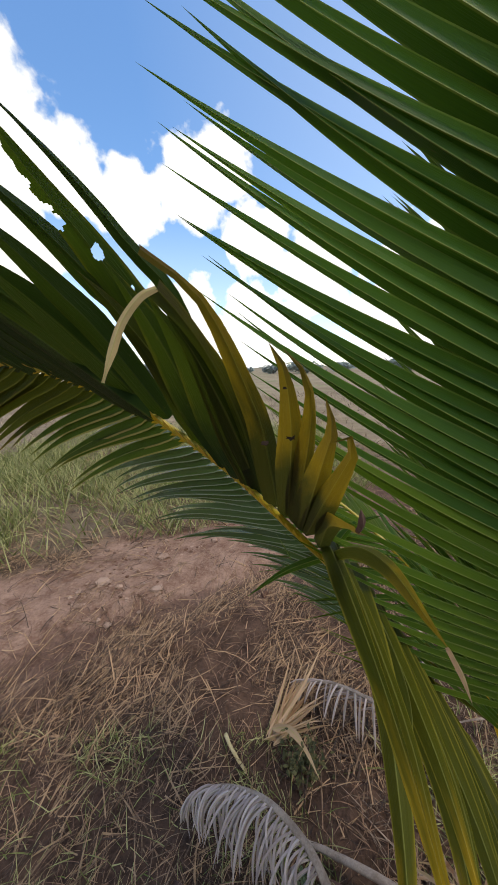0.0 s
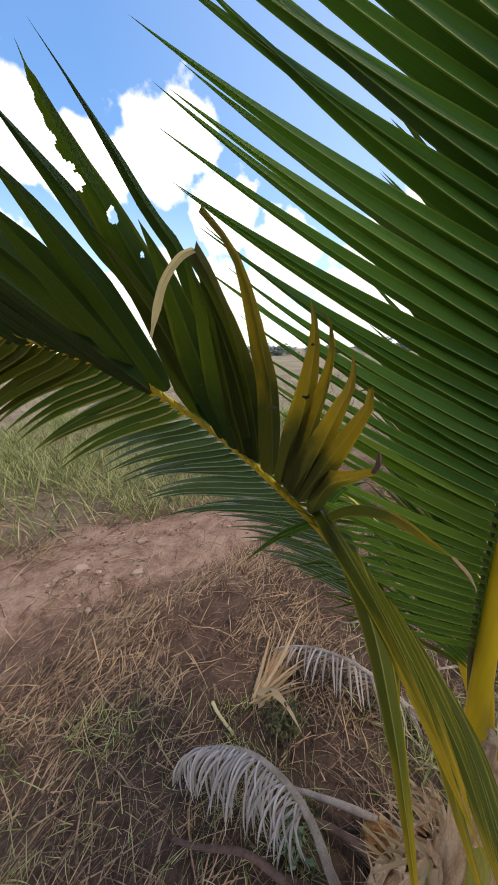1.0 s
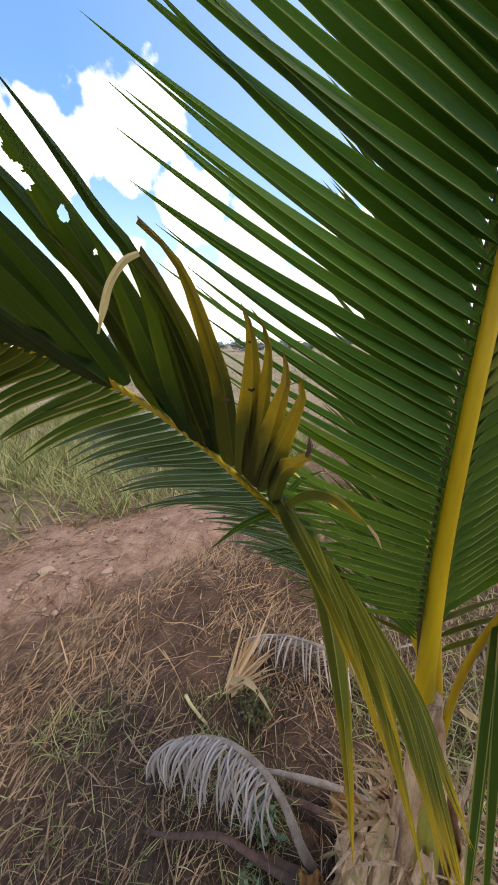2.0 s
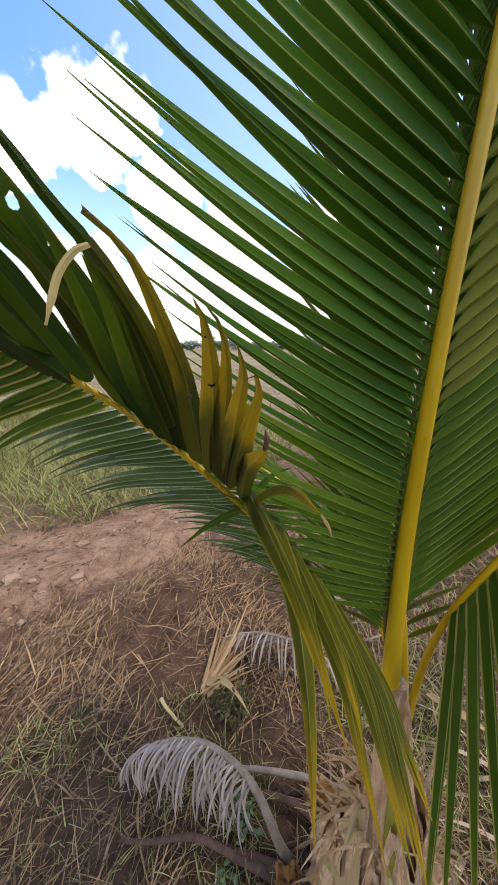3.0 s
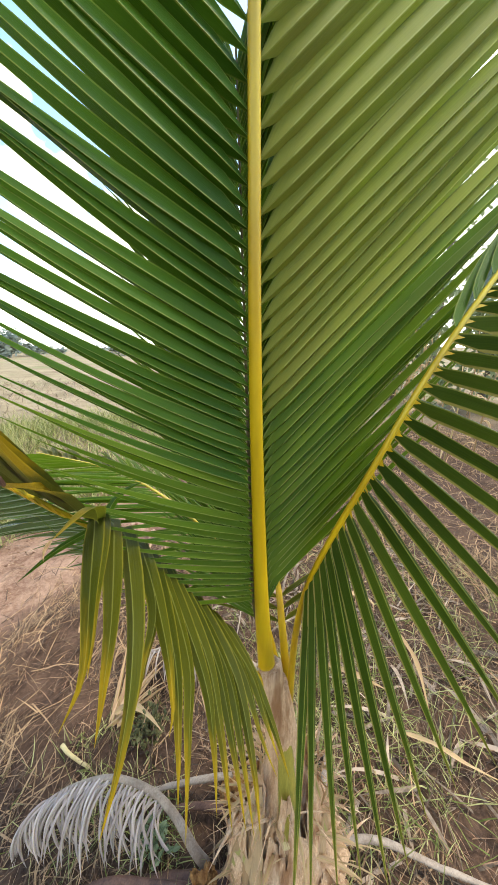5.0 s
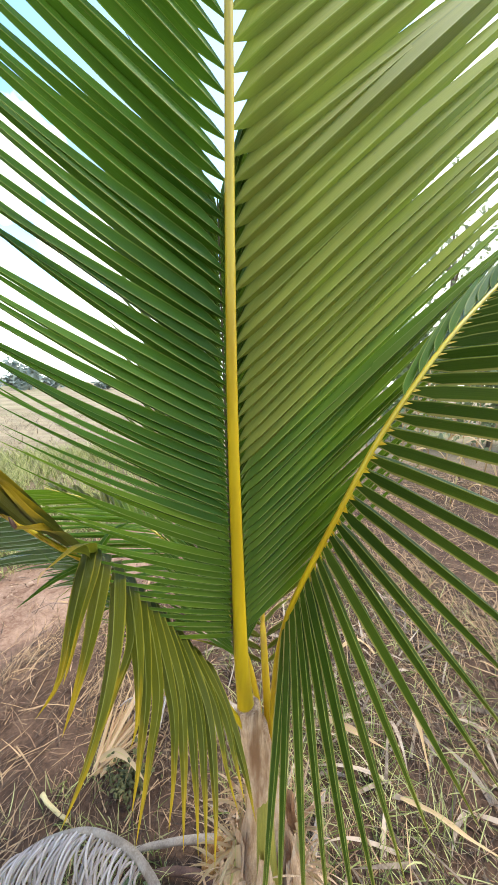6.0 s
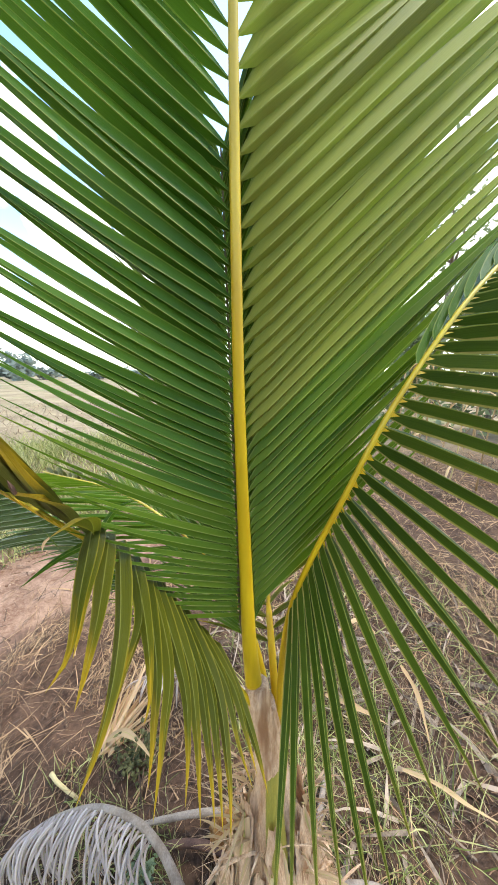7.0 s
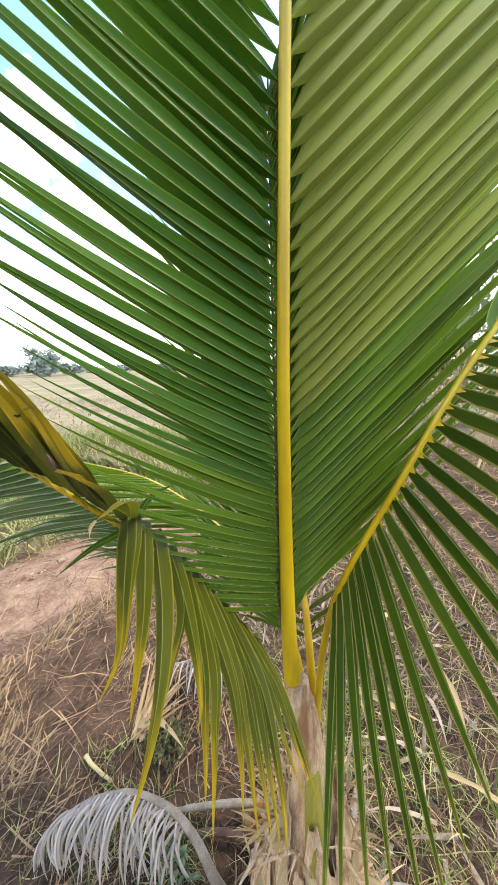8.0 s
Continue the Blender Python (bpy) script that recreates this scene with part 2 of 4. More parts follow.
RACHIS = rachis_material()
PETIOLE = plain("petiole", (0.2, 0.165, 0.02), (0.36, 0.27, 0.045), 6, 0.55, (6, 6, 0.8), 0.002, third=(0.34, 0.20, 0.09))
DEADSTALK = plain("dead_stalk", (0.18, 0.125, 0.09), (0.36, 0.275, 0.21), 9, 0.85, (4, 4, 1), 0.003)
INNERSTALK = plain("inner_stalk", (0.10, 0.075, 0.03), (0.21, 0.165, 0.07), 9, 0.7, (4, 4, 1), 0.002)
BROWNSTALK = plain("brown_stalk", (0.055, 0.026, 0.018), (0.15, 0.075, 0.05), 9, 0.8, (4, 4, 1), 0.003)
FIBRE = plain("leaf_base_fibre", (0.38, 0.205, 0.105), (0.74, 0.49, 0.31), 16, 0.9, (3, 3, 0.6), 0.007, third=(0.30, 0.15, 0.075), spec=0.08)
HUSK = plain("rotting_husk", (0.16, 0.065, 0.025), (0.42, 0.21, 0.075), 18, 0.95, (3, 3, 0.8), 0.008, third=(0.5, 0.34, 0.16), spec=0.05)
CUTWOOD = plain("cut_stub", (0.42, 0.30, 0.12), (0.60, 0.47, 0.24), 20, 0.8, depth=0.003)
STRAW = plain("straw", (0.065, 0.036, 0.02), (0.41, 0.245, 0.125), 20, 0.8, vary="island", depth=0.0005)
GREYSTRAW = plain("grey_litter", (0.055, 0.034, 0.022), (0.27, 0.18, 0.115), 20, 0.9, vary="island", depth=0.0005)
TORN = leaf_material("torn_strip", (0.34, 0.19, 0.10), (0.6, 0.40, 0.24), through=0.2, rough=0.8, glow=(0.5, 0.34, 0.16), gloss=0.1)
TAN_STRIP = plain("dry_strip", (0.12, 0.08, 0.052), (0.40, 0.285, 0.20), 16, 0.8, vary="island", depth=0.001)
MOSS = plain("moss", (0.045, 0.045, 0.012), (0.13, 0.11, 0.035), 30, 0.8, through=0.15, vary="island", depth=0.0005)
DARKSTRAW = plain("fine_litter", (0.07, 0.037, 0.021), (0.26, 0.145, 0.082), 20, 0.9, vary="island", depth=0.0005)
GRASSMAT = plain("grass_blades", (0.14, 0.16, 0.03), (0.46, 0.42, 0.17), 6, 0.7, through=0.25, vary="island", depth=0.0005)
WEED = plain("weed_leaf", (0.085, 0.11, 0.045), (0.21, 0.25, 0.12), 30, 0.6, through=0.25, vary="island", depth=0.0005)
FOLIAGE = plain("far_foliage", (0.05, 0.075, 0.03), (0.13, 0.16, 0.07), 1.2, 0.8, through=0.15, vary="island", depth=0.0)
# Pale grey-green: the haze of distance is put into the colour.
FARLEAF = plain("haze_paled_foliage", (0.22, 0.25, 0.22), (0.33, 0.36, 0.31), 0.6, 0.9, through=0.15, vary="island", depth=0.0)
TREELEAF = plain("tree_foliage", (0.16, 0.19, 0.09), (0.28, 0.31, 0.17), 1.2, 0.8, through=0.4, vary="island", depth=0.0)
BARK = plain("bark", (0.10, 0.075, 0.055), (0.22, 0.17, 0.13), 8, 0.9)


def soil_material():
    n = Nodes("soil")
    v = n.coord("Object")
    big, mid, fine = n.noise(v, 0.9, 5.0), n.noise(v, 6.0, 6.0, 0.65), n.noise(v, 60.0, 4.0, 0.7)
    tone = n.calc("ADD", n.calc("MULTIPLY", mid, 0.6), n.calc("MULTIPLY", fine, 0.4))
    bare = n.mix(n.span(tone, 0.32, 0.68), (0.14, 0.068, 0.04), (0.36, 0.22, 0.148))
    litter = n.mix(n.span(tone, 0.3, 0.7), (0.03, 0.015, 0.009), (0.135, 0.075, 0.046))
    sep = n.t.nodes.new("ShaderNodeSeparateXYZ")
    n.t.links.new(v, sep.inputs[0])
    x, y = sep.outputs[0], sep.outputs[1]
    # the bare track: a band of trodden soil
    track = n.calc("SUBTRACT", n.calc("SUBTRACT", y, n.calc("MULTIPLY", x, 0.59)), 2.55)
    band = n.span(n.calc("SUBTRACT", n.calc("ABSOLUTE", track), n.calc("MULTIPLY", n.calc("SUBTRACT", big, 0.5), 1.5)), 0.5, 0.85, 1.0, 0.0)
    band = n.calc("MULTIPLY", band, n.span(x, 0.7, 1.6, 1.0, 0.25))
    far = n.span(n.calc("ADD", y, n.calc("MULTIPLY", x, 0.3)), 3.2, 9)
    patch = n.calc("ADD", n.calc("MULTIPLY", n.noise(v, 0.35, 6.0, 0.7), 0.6), n.calc("MULTIPLY", n.noise(n.coord("Object", (0.5, 2.5, 1)), 2.0, 5.0, 0.7), 0.4))
    field = n.mix(n.span(patch, 0.35, 0.65), (0.18, 0.125, 0.07), (0.34, 0.26, 0.155))
    field = n.mix(n.calc("MULTIPLY", n.span(n.noise(v, 0.22, 3.0), 0.52, 0.68), 0.6), field, (0.17, 0.19, 0.07))
    verge = n.calc("MULTIPLY", n.span(n.calc("ADD", track, n.calc("MULTIPLY", n.calc("SUBTRACT", big, 0.5), 1.2)), 0.35, 0.8), 0.45)
    colour = n.mix(band, n.mix(verge, litter, field), bare)
    # darker soil along the bottom of the rut
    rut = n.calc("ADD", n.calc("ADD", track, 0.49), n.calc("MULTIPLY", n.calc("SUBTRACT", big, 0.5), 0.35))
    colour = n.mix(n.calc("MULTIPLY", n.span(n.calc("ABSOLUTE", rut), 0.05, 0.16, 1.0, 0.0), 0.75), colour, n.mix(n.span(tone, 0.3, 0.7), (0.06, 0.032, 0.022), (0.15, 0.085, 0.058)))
    colour = n.mix(far, colour, field)
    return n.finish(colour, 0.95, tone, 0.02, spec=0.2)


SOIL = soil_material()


# ---- mesh helpers ----
def unit(v):
    v = np.asarray(v, float)
    return v / max(np.linalg.norm(v), 1e-9)


def turn(v, axis, angle):
    """v turned about a unit axis, radians."""
    c, s = math.cos(angle), math.sin(angle)
    return v * c + np.cross(axis, v) * s + axis * np.dot(axis, v) * (1 - c)


class Buf:
    """Vertices, faces and UVs that become one mesh."""

    def __init__(self):
        self.v, self.f, self.uv = [], [], []

    def mesh(self, name, material, smooth=True, origin=(0, 0, 0)):
        me = bpy.data.meshes.new(name)
        o = np.asarray(origin, float)
        me.from_pydata([tuple(np.asarray(p) - o) for p in self.v], [], self.f)
        if self.uv:
            layer = me.uv_layers.new(name="UVMap")
            idx = np.empty(len(me.loops), dtype=np.int32)
            me.loops.foreach_get("vertex_index", idx)
            layer.data.foreach_set("uv", np.asarray(self.uv, dtype=np.float32)[idx].ravel())
        me.materials.append(material)
        if smooth:
            me.polygons.foreach_set("use_smooth", [True] * len(me.polygons))
        me.update()
        return me


def curve_points(ctrl, count):
    """Catmull-Rom through the control points, count places at even steps."""
    c = [np.asarray(p, float) for p in ctrl]
    c = [2 * c[0] - c[1]] + c + [2 * c[-1] - c[-2]]
    fine = []
    for i in range(1, len(c) - 2):
        for k in range(24):
            t = k / 24
            a, b, d, e = c[i - 1], c[i], c[i + 1], c[i + 2]
            fine.append(0.5 * (2 * b + (d - a) * t + (2 * a - 5 * b + 4 * d - e) * t * t + (3 * b - a - 3 * d + e) * t ** 3))
    fine.append(c[-2])
    fine = np.array(fine)
    s = np.concatenate(([0], np.cumsum(np.linalg.norm(np.diff(fine, axis=0), axis=1))))
    want = np.linspace(0, s[-1], count)
    return np.array([[np.interp(w, s, fine[:, k]) for k in range(3)] for w in want])


def tangents(p):
    d = np.gradient(p, axis=0)
    return d / np.linalg.norm(d, axis=1)[:, None]


def tube(buf, pts, radii, face, sides=10, flat=1.0):
    """A stalk round the points; flat squeezes it along face."""
    tan = tangents(pts)
    start = len(buf.v)
    for i, (p, r) in enumerate(zip(pts, radii)):
        f = face[i] if np.ndim(face) == 2 else np.asarray(face, float)
        f = unit(f - np.dot(f, tan[i]) * tan[i])
        side = np.cross(tan[i], f)
        for k in range(sides):
            a = 2 * math.pi * k / sides
            buf.v.append(p + r * (math.cos(a) * f * flat + math.sin(a) * side))
            buf.uv.append((k / sides, i / len(pts)))
    n = len(pts)
    for i in range(n - 1):
        for k in range(sides):
            a, b = start + i * sides + k, start + i * sides + (k + 1) % sides
            buf.f.append((a, b, b + sides, a + sides))
    buf.f.append(tuple(start + k for k in range(sides))[::-1])
    buf.f.append(tuple(start + (n - 1) * sides + k for k in range(sides)))


def width_at(s, full=0.3, root=0.28, neck=0.1, taper=1.3):
    if s < neck:
        k = s / neck
        return root + (1 - root) * k * k * (3 - 2 * k)
    if s < full:
        return 1.0
    return max(0.0, 1 - ((s - full) / (1 - full)) ** taper)


def blade(buf, base, way, normal, length, width, droop=(0, 0, -0.3), power=1.5, fold=0.22, twist=0.0, segs=14, wave=0.0, seed=0.0, full=0.3, root=0.28, neck=0.1, taper=1.3):
    """One leaflet: a creased strip that narrows to its tip."""
    p, d0, n = np.asarray(base, float), unit(way), np.asarray(normal, float)
    droop = np.asarray(droop, float)
    start, step = len(buf.v), length / segs
    for i in range(segs + 1):
        s = i / segs
        d = unit(d0 + droop * s ** power)
        m = unit(n - np.dot(n, d) * d)
        m = turn(m, d, twist * s + wave * math.sin(s * 9 + seed * 6.3))
        side = np.cross(d, m)
        w = 0.5 * width * width_at(s, full, root, neck, taper)
        for u, k, h in ((0.0, -1.0, 0.0), (0.5, 0.0, 1.0), (0.5, 0.0, 1.0), (1.0, 1.0, 0.0)):
            buf.v.append(p + side * (k * w) + m * (fold * w * (h - 0.5) * 2))
            buf.uv.append((u, s))
        p = p + d * step
    for i in range(segs):
        a = start + 4 * i
        buf.f += [(a, a + 1, a + 5, a + 4), (a + 2, a + 3, a + 7, a + 6)]


def part(name, buf, material, parent, label="", origin=None, smooth=True):
    o = origin if origin is not None else parent.get("origin", (0, 0, 0))
    ob = new(name, buf.mesh(name, material, smooth, o))
    ob.parent = parent
    ob["origin"] = tuple(float(c) for c in o)
    if label:
        ob["label"] = label
    return ob


def thing(name, at, label, category, group="", kind=""):
    ob = new(name)
    ob.location = at
    ob.empty_display_size = 0.1
    ob["origin"] = tuple(float(c) for c in at)
    return tagged(ob, label, category, group, kind)


def frond(parent, rng, ctrl, face, radius, rows, label="", rachis=None, name="frond", steps=70, taper=0.78, flat=0.8, thin=0.8):
    """A feather leaf: the stalk through ctrl and its rows of leaflets.
    rows: one dict a row. face: the way that the stalk's rounded back looks."""
    pts = curve_points(ctrl, steps)
    tan = tangents(pts)
    f0 = np.asarray(face, float)
    faces = np.array([unit(f0 - np.dot(f0, t) * t) for t in tan])
    u = np.linspace(0, 1, steps)
    radii = radius * (1.0 - taper * u ** thin)
    buf = Buf()
    tube(buf, pts, radii, faces, 12, flat)
    todo = []
    for row in rows:
        sgn, count, u0, u1 = row["side"], row["count"], row["span"][0], row["span"][1]
        for i in range(count):
            k = i / max(1, count - 1)
            if "grow" in row:                   # the last gap between leaflets over the first
                k = (row["grow"] ** k - 1) / (row["grow"] - 1)
            at = u0 + (u1 - u0) * k
            j = at * (steps - 1)
            a = min(int(j), steps - 2)
            q = j - a
            p, t, fc = pts[a] * (1 - q) + pts[a + 1] * q, unit(tan[a] * (1 - q) + tan[a + 1] * q), faces[a]
            rr = radii[a]
            side = unit(np.cross(t, fc)) * sgn

            def val(key, default):
                v = row.get(key, default)
                return float(np.interp(k, np.linspace(0, 1, len(v)), v))

            jit = row.get("jitter", 0.7)
            if "ways" in row:
                w = np.array(row["ways"], float)
                way = unit([np.interp(k, np.linspace(0, 1, len(w)), w[:, c]) + rng.gauss(0, jit / 60) for c in range(3)])
                nrm = np.asarray(row["normal"], float)
                nrm = unit(nrm - np.dot(nrm, way) * way)
                nrm = turn(nrm, way, rng.gauss(0, 0.12))
            else:
                ang, vee = radians(val("angle", [60, 40]) + rng.gauss(0, jit)), radians(val("vee", [15]) + rng.gauss(0, jit))
                way = t * math.cos(ang) + (side * math.cos(vee) - fc * math.sin(vee)) * math.sin(ang)
                nrm = unit(fc - np.dot(fc, way) * way)
                nrm = turn(nrm, way, sgn * radians(val("tilt", [25]) + rng.gauss(0, 2)))
            root = p + side * rr * 0.75 - fc * rr * 0.3
            lf = Buf()
            length = val("length", [0.3, 0.7]) * rng.uniform(0.93, 1.05)
            width = val("width", [0.03]) * rng.uniform(0.92, 1.08)
            droop = np.asarray(row.get("droop", (0, 0, -0.25)), float) * val("sag", [1.0]) * rng.uniform(0.7, 1.3)
            blade(lf, root, way, nrm, length, width, droop, row.get("power", 1.5), row.get("fold", 0.4),
                  rng.gauss(row.get("turned", 0.0), row.get("twist", 0.08)), row.get("segs", 14), row.get("wave", 0.03), rng.random(), row.get("full", 0.3), row.get("root", 0.28), row.get("neck", 0.1), row.get("taper", 1.3))
            if rng.random() < row.get("thread", 0.0):
                blade(lf, lf.v[-2], way + np.array((rng.gauss(0, 0.4), 0, rng.choice((-1.2, 1.0)))), nrm, rng.uniform(0.015, 0.045), 0.0012, (rng.gauss(0, 1.2), 0, rng.gauss(0, 1.2)), 0.9, 0.1, 0.0, 8)
            mats = row["mat"]
            m = mats[min(int(k * len(mats)), len(mats) - 1)] if isinstance(mats, list) else mats
            if not row.get("bare"):
                todo.append((lf, m))
            if row.get("wedge"):
                # the thickened yellow foot of the leaflet
                s, n = row["wedge"], len(buf.v)
                e = side * rr * 0.6
                buf.v += [p + e - t * s * 0.6 + fc * rr * 0.55, p + e + t * s * 0.6 + fc * rr * 0.55, root + way * s * 1.5 + fc * (0.002 + 0.25 * s), p + e - fc * rr * 0.4]
                buf.uv += [(0, 0)] * 4
                buf.f += [(n, n + 1, n + 2), (n, n + 2, n + 3), (n + 1, n + 3, n + 2), (n, n + 3, n + 1)]
    stalk = part(name, buf, rachis or RACHIS, parent, label)
    for poly in stalk.data.polygons:
        if len(poly.vertices) == 3:
            poly.use_smooth = False
    for lf, m in todo:
        part("leaflet", lf, m, stalk)
    return stalk


def leaflet_along(stalk, ctrl, width, material, normal, label="", fold=0.4, full=0.25, root=0.7, twist=0.0, segs=20, blunt=0.0):
    """A leaflet that follows a curve of its own. blunt: its end's width, as a share of the whole."""
    pts = curve_points(ctrl, segs + 1)
    tan = tangents(pts)
    n0 = np.asarray(normal, float)
    buf = Buf()
    for i, (p, t) in enumerate(zip(pts, tan)):
        s = i / segs
        m = turn(unit(n0 - np.dot(n0, t) * t), t, twist * s)
        side = np.cross(t, m)
        w = 0.5 * width * max(blunt, width_at(s, full, root))
        for u, k, hh in ((0.0, -1.0, 0.0), (0.5, 0.0, 1.0), (0.5, 0.0, 1.0), (1.0, 1.0, 0.0)):
            buf.v.append(p + side * (k * w) + m * (fold * w * (hh - 0.5) * 2))
            buf.uv.append((u, s))
    for i in range(segs):
        a = 4 * i
        buf.f += [(a, a + 1, a + 5, a + 4), (a + 2, a + 3, a + 7, a + 6)]
    return part("leaflet", buf, material, stalk, label)


def bitten_leaflet(stalk, ctrl, width, material, label, segs=220, cols=30):
    """A broad leaflet that insects have eaten: a ragged notch along one edge and two holes."""
    pts = curve_points(ctrl, segs + 1)
    tan = tangents(pts)
    buf, n0 = Buf(), np.array((0.15, -1.0, 0.1))
    for i, (p, t) in enumerate(zip(pts, tan)):
        s = i / segs
        m = unit(n0 - np.dot(n0, t) * t)
        side = np.cross(t, m)
        w = 0.5 * width * width_at(s, 0.55, 0.5)
        for k in range(cols + 1):
            c = 2 * k / cols - 1
            buf.v.append(p + side * (c * w) + m * (0.25 * w * (0.5 - abs(c)) * 2))
            buf.uv.append((k / cols, s))
    for i in range(segs):
        for k in range(cols):
            s, c = (i + 0.5) / segs, (2 * k + 1) / cols - 1
            eaten = -2.0
            if 0.80 < s < 0.985:
                eaten = -0.95 + 0.75 * abs(noise.noise((s * 55, 1.7, 0.3))) + 0.55 * max(0.0, noise.noise((s * 21, 4.1, 0.9)))
            holes = min(((s - 0.735) / 0.016) ** 2 + ((c - 0.15) / 0.36) ** 2, ((s - 0.815) / 0.016) ** 2 + ((c + 0.8) / 0.6) ** 2, ((s - 0.63) / 0.006) ** 2 + ((c - 0.5) / 0.12) ** 2)
            if c < eaten or holes + 0.6 * noise.noise((s * 120, c * 3, 6.0)) < 1:
                continue
            a = i * (cols + 1) + k
            buf.f.append((a, a + 1, a + cols + 2, a + cols + 1))
    return part("leaflet", buf, material, stalk, label)


def blemish(stalk, at, normal, size):
    """A small dark rot spot of uneven outline on a leaflet."""
    buf = Buf()
    n = unit(normal)
    a = unit(np.cross(n, (0, 0, 1)))
    b = np.cross(n, a)
    c = np.asarray(at, float) + n * 0.0008
    buf.v.append(c + n * 0.0003)
    for k in range(18):
        g = k / 18 * 2 * math.pi
        r = size * 0.5 * (1 + 0.9 * noise.noise((math.cos(g) * 2.2, math.sin(g) * 2.2, size * 900)))
        buf.v.append(c + a * math.cos(g) * r * 1.3 + b * math.sin(g) * r * 0.8)
        buf.f.append((0, 1 + k, 1 + (k + 1) % 18))
    return part("rot_spot", buf, ROT, stalk, "dark rot spot")


# ---- ground ----
def height(x, y):
    """The ground's relief: clods, and a shallow rut along the track."""
    z = 0.05 * noise.noise((x * 0.5, y * 0.5, 1.3)) + 0.025 * noise.noise((x * 2.1, y * 2.1, 4.7)) + 0.012 * noise.noise((x * 7, y * 7, 2.2))
    line = y - 0.59 * x - 2.06
    z -= 0.07 * math.exp(-(line / 0.13) ** 2) - 0.02 * math.exp(-((line - 0.5) / 0.3) ** 2)
    fade = 1.0 / (1.0 + 0.02 * (x * x + y * y))
    return z * fade


def build_ground():
    buf = Buf()
    axis = [-2500, -1200, -600, -300, -150, -80, -45, -28, -18, -12, -8, -6, -4.8]
    fine = list(np.arange(-4.0, 6.01, 0.1))
    ax = axis + fine + [7, 9, 12, 18, 28, 45, 80, 150, 300, 600, 1200, 2500]
    n = len(ax)
    for y in ax:
        for x in ax:
            buf.v.append((x, y, height(x, y)))
    for j in range(n - 1):
        for i in range(n - 1):
            a = j * n + i
            buf.f.append((a, a + 1, a + n + 1, a + n))
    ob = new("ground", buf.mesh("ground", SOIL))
    tagged(ob, "reddish brown trodden soil and dry stubble field", "ground", kind="structure")


build_ground()


# ---- the palm ----
FOOT = (0.465, 0.32, 0.0)
palm = thing("coconut_palm", FOOT, "young coconut palm with green and yellowing feather leaves", "palm tree")
rng = random.Random(5)

# upright leaf that faces the walker
UPRIGHT = [(0.384, 0.318, 0.86), (0.367, 0.31, 1.002), (0.357, 0.31, 1.204), (0.335, 0.285, 1.453), (0.316, 0.256, 1.701), (0.306, 0.24, 1.949), (0.299, 0.232, 2.198), (0.29, 0.25, 2.45), (0.275, 0.31, 2.72)]
frond(palm, rng, UPRIGHT, (-0.22, -0.97, 0.1), 0.0195,
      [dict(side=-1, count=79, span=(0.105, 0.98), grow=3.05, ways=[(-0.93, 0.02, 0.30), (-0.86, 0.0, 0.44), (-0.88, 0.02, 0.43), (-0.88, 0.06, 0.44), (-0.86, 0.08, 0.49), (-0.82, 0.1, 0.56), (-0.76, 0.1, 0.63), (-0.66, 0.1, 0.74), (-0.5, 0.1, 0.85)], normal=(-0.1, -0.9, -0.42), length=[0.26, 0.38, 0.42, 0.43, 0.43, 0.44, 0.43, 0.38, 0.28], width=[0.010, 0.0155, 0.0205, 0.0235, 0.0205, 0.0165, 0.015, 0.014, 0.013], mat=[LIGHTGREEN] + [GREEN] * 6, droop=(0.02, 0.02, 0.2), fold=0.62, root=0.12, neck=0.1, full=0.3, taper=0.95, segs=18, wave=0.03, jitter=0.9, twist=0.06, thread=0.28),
       dict(side=1, count=64, span=(0.11, 0.98), grow=3.05, angle=[58, 55, 52, 50, 47, 44, 42, 38, 33], length=[0.55, 0.86, 1.0, 1.02, 0.97, 0.82, 0.62, 0.4], vee=[12], tilt=[10], width=[0.024, 0.029, 0.032, 0.034, 0.036, 0.035, 0.032, 0.025], mat=[LIGHTGREEN, LIGHTGREEN] + [LIT_OLIVE] * 8, droop=(0.03, 0.03, -0.06), fold=0.36, full=0.35, root=0.06, neck=0.06, taper=1.3, segs=18, wave=0.03, jitter=0.8)],
      "upright green leaf with a yellow midrib", flat=0.9, taper=0.93, thin=0.5)

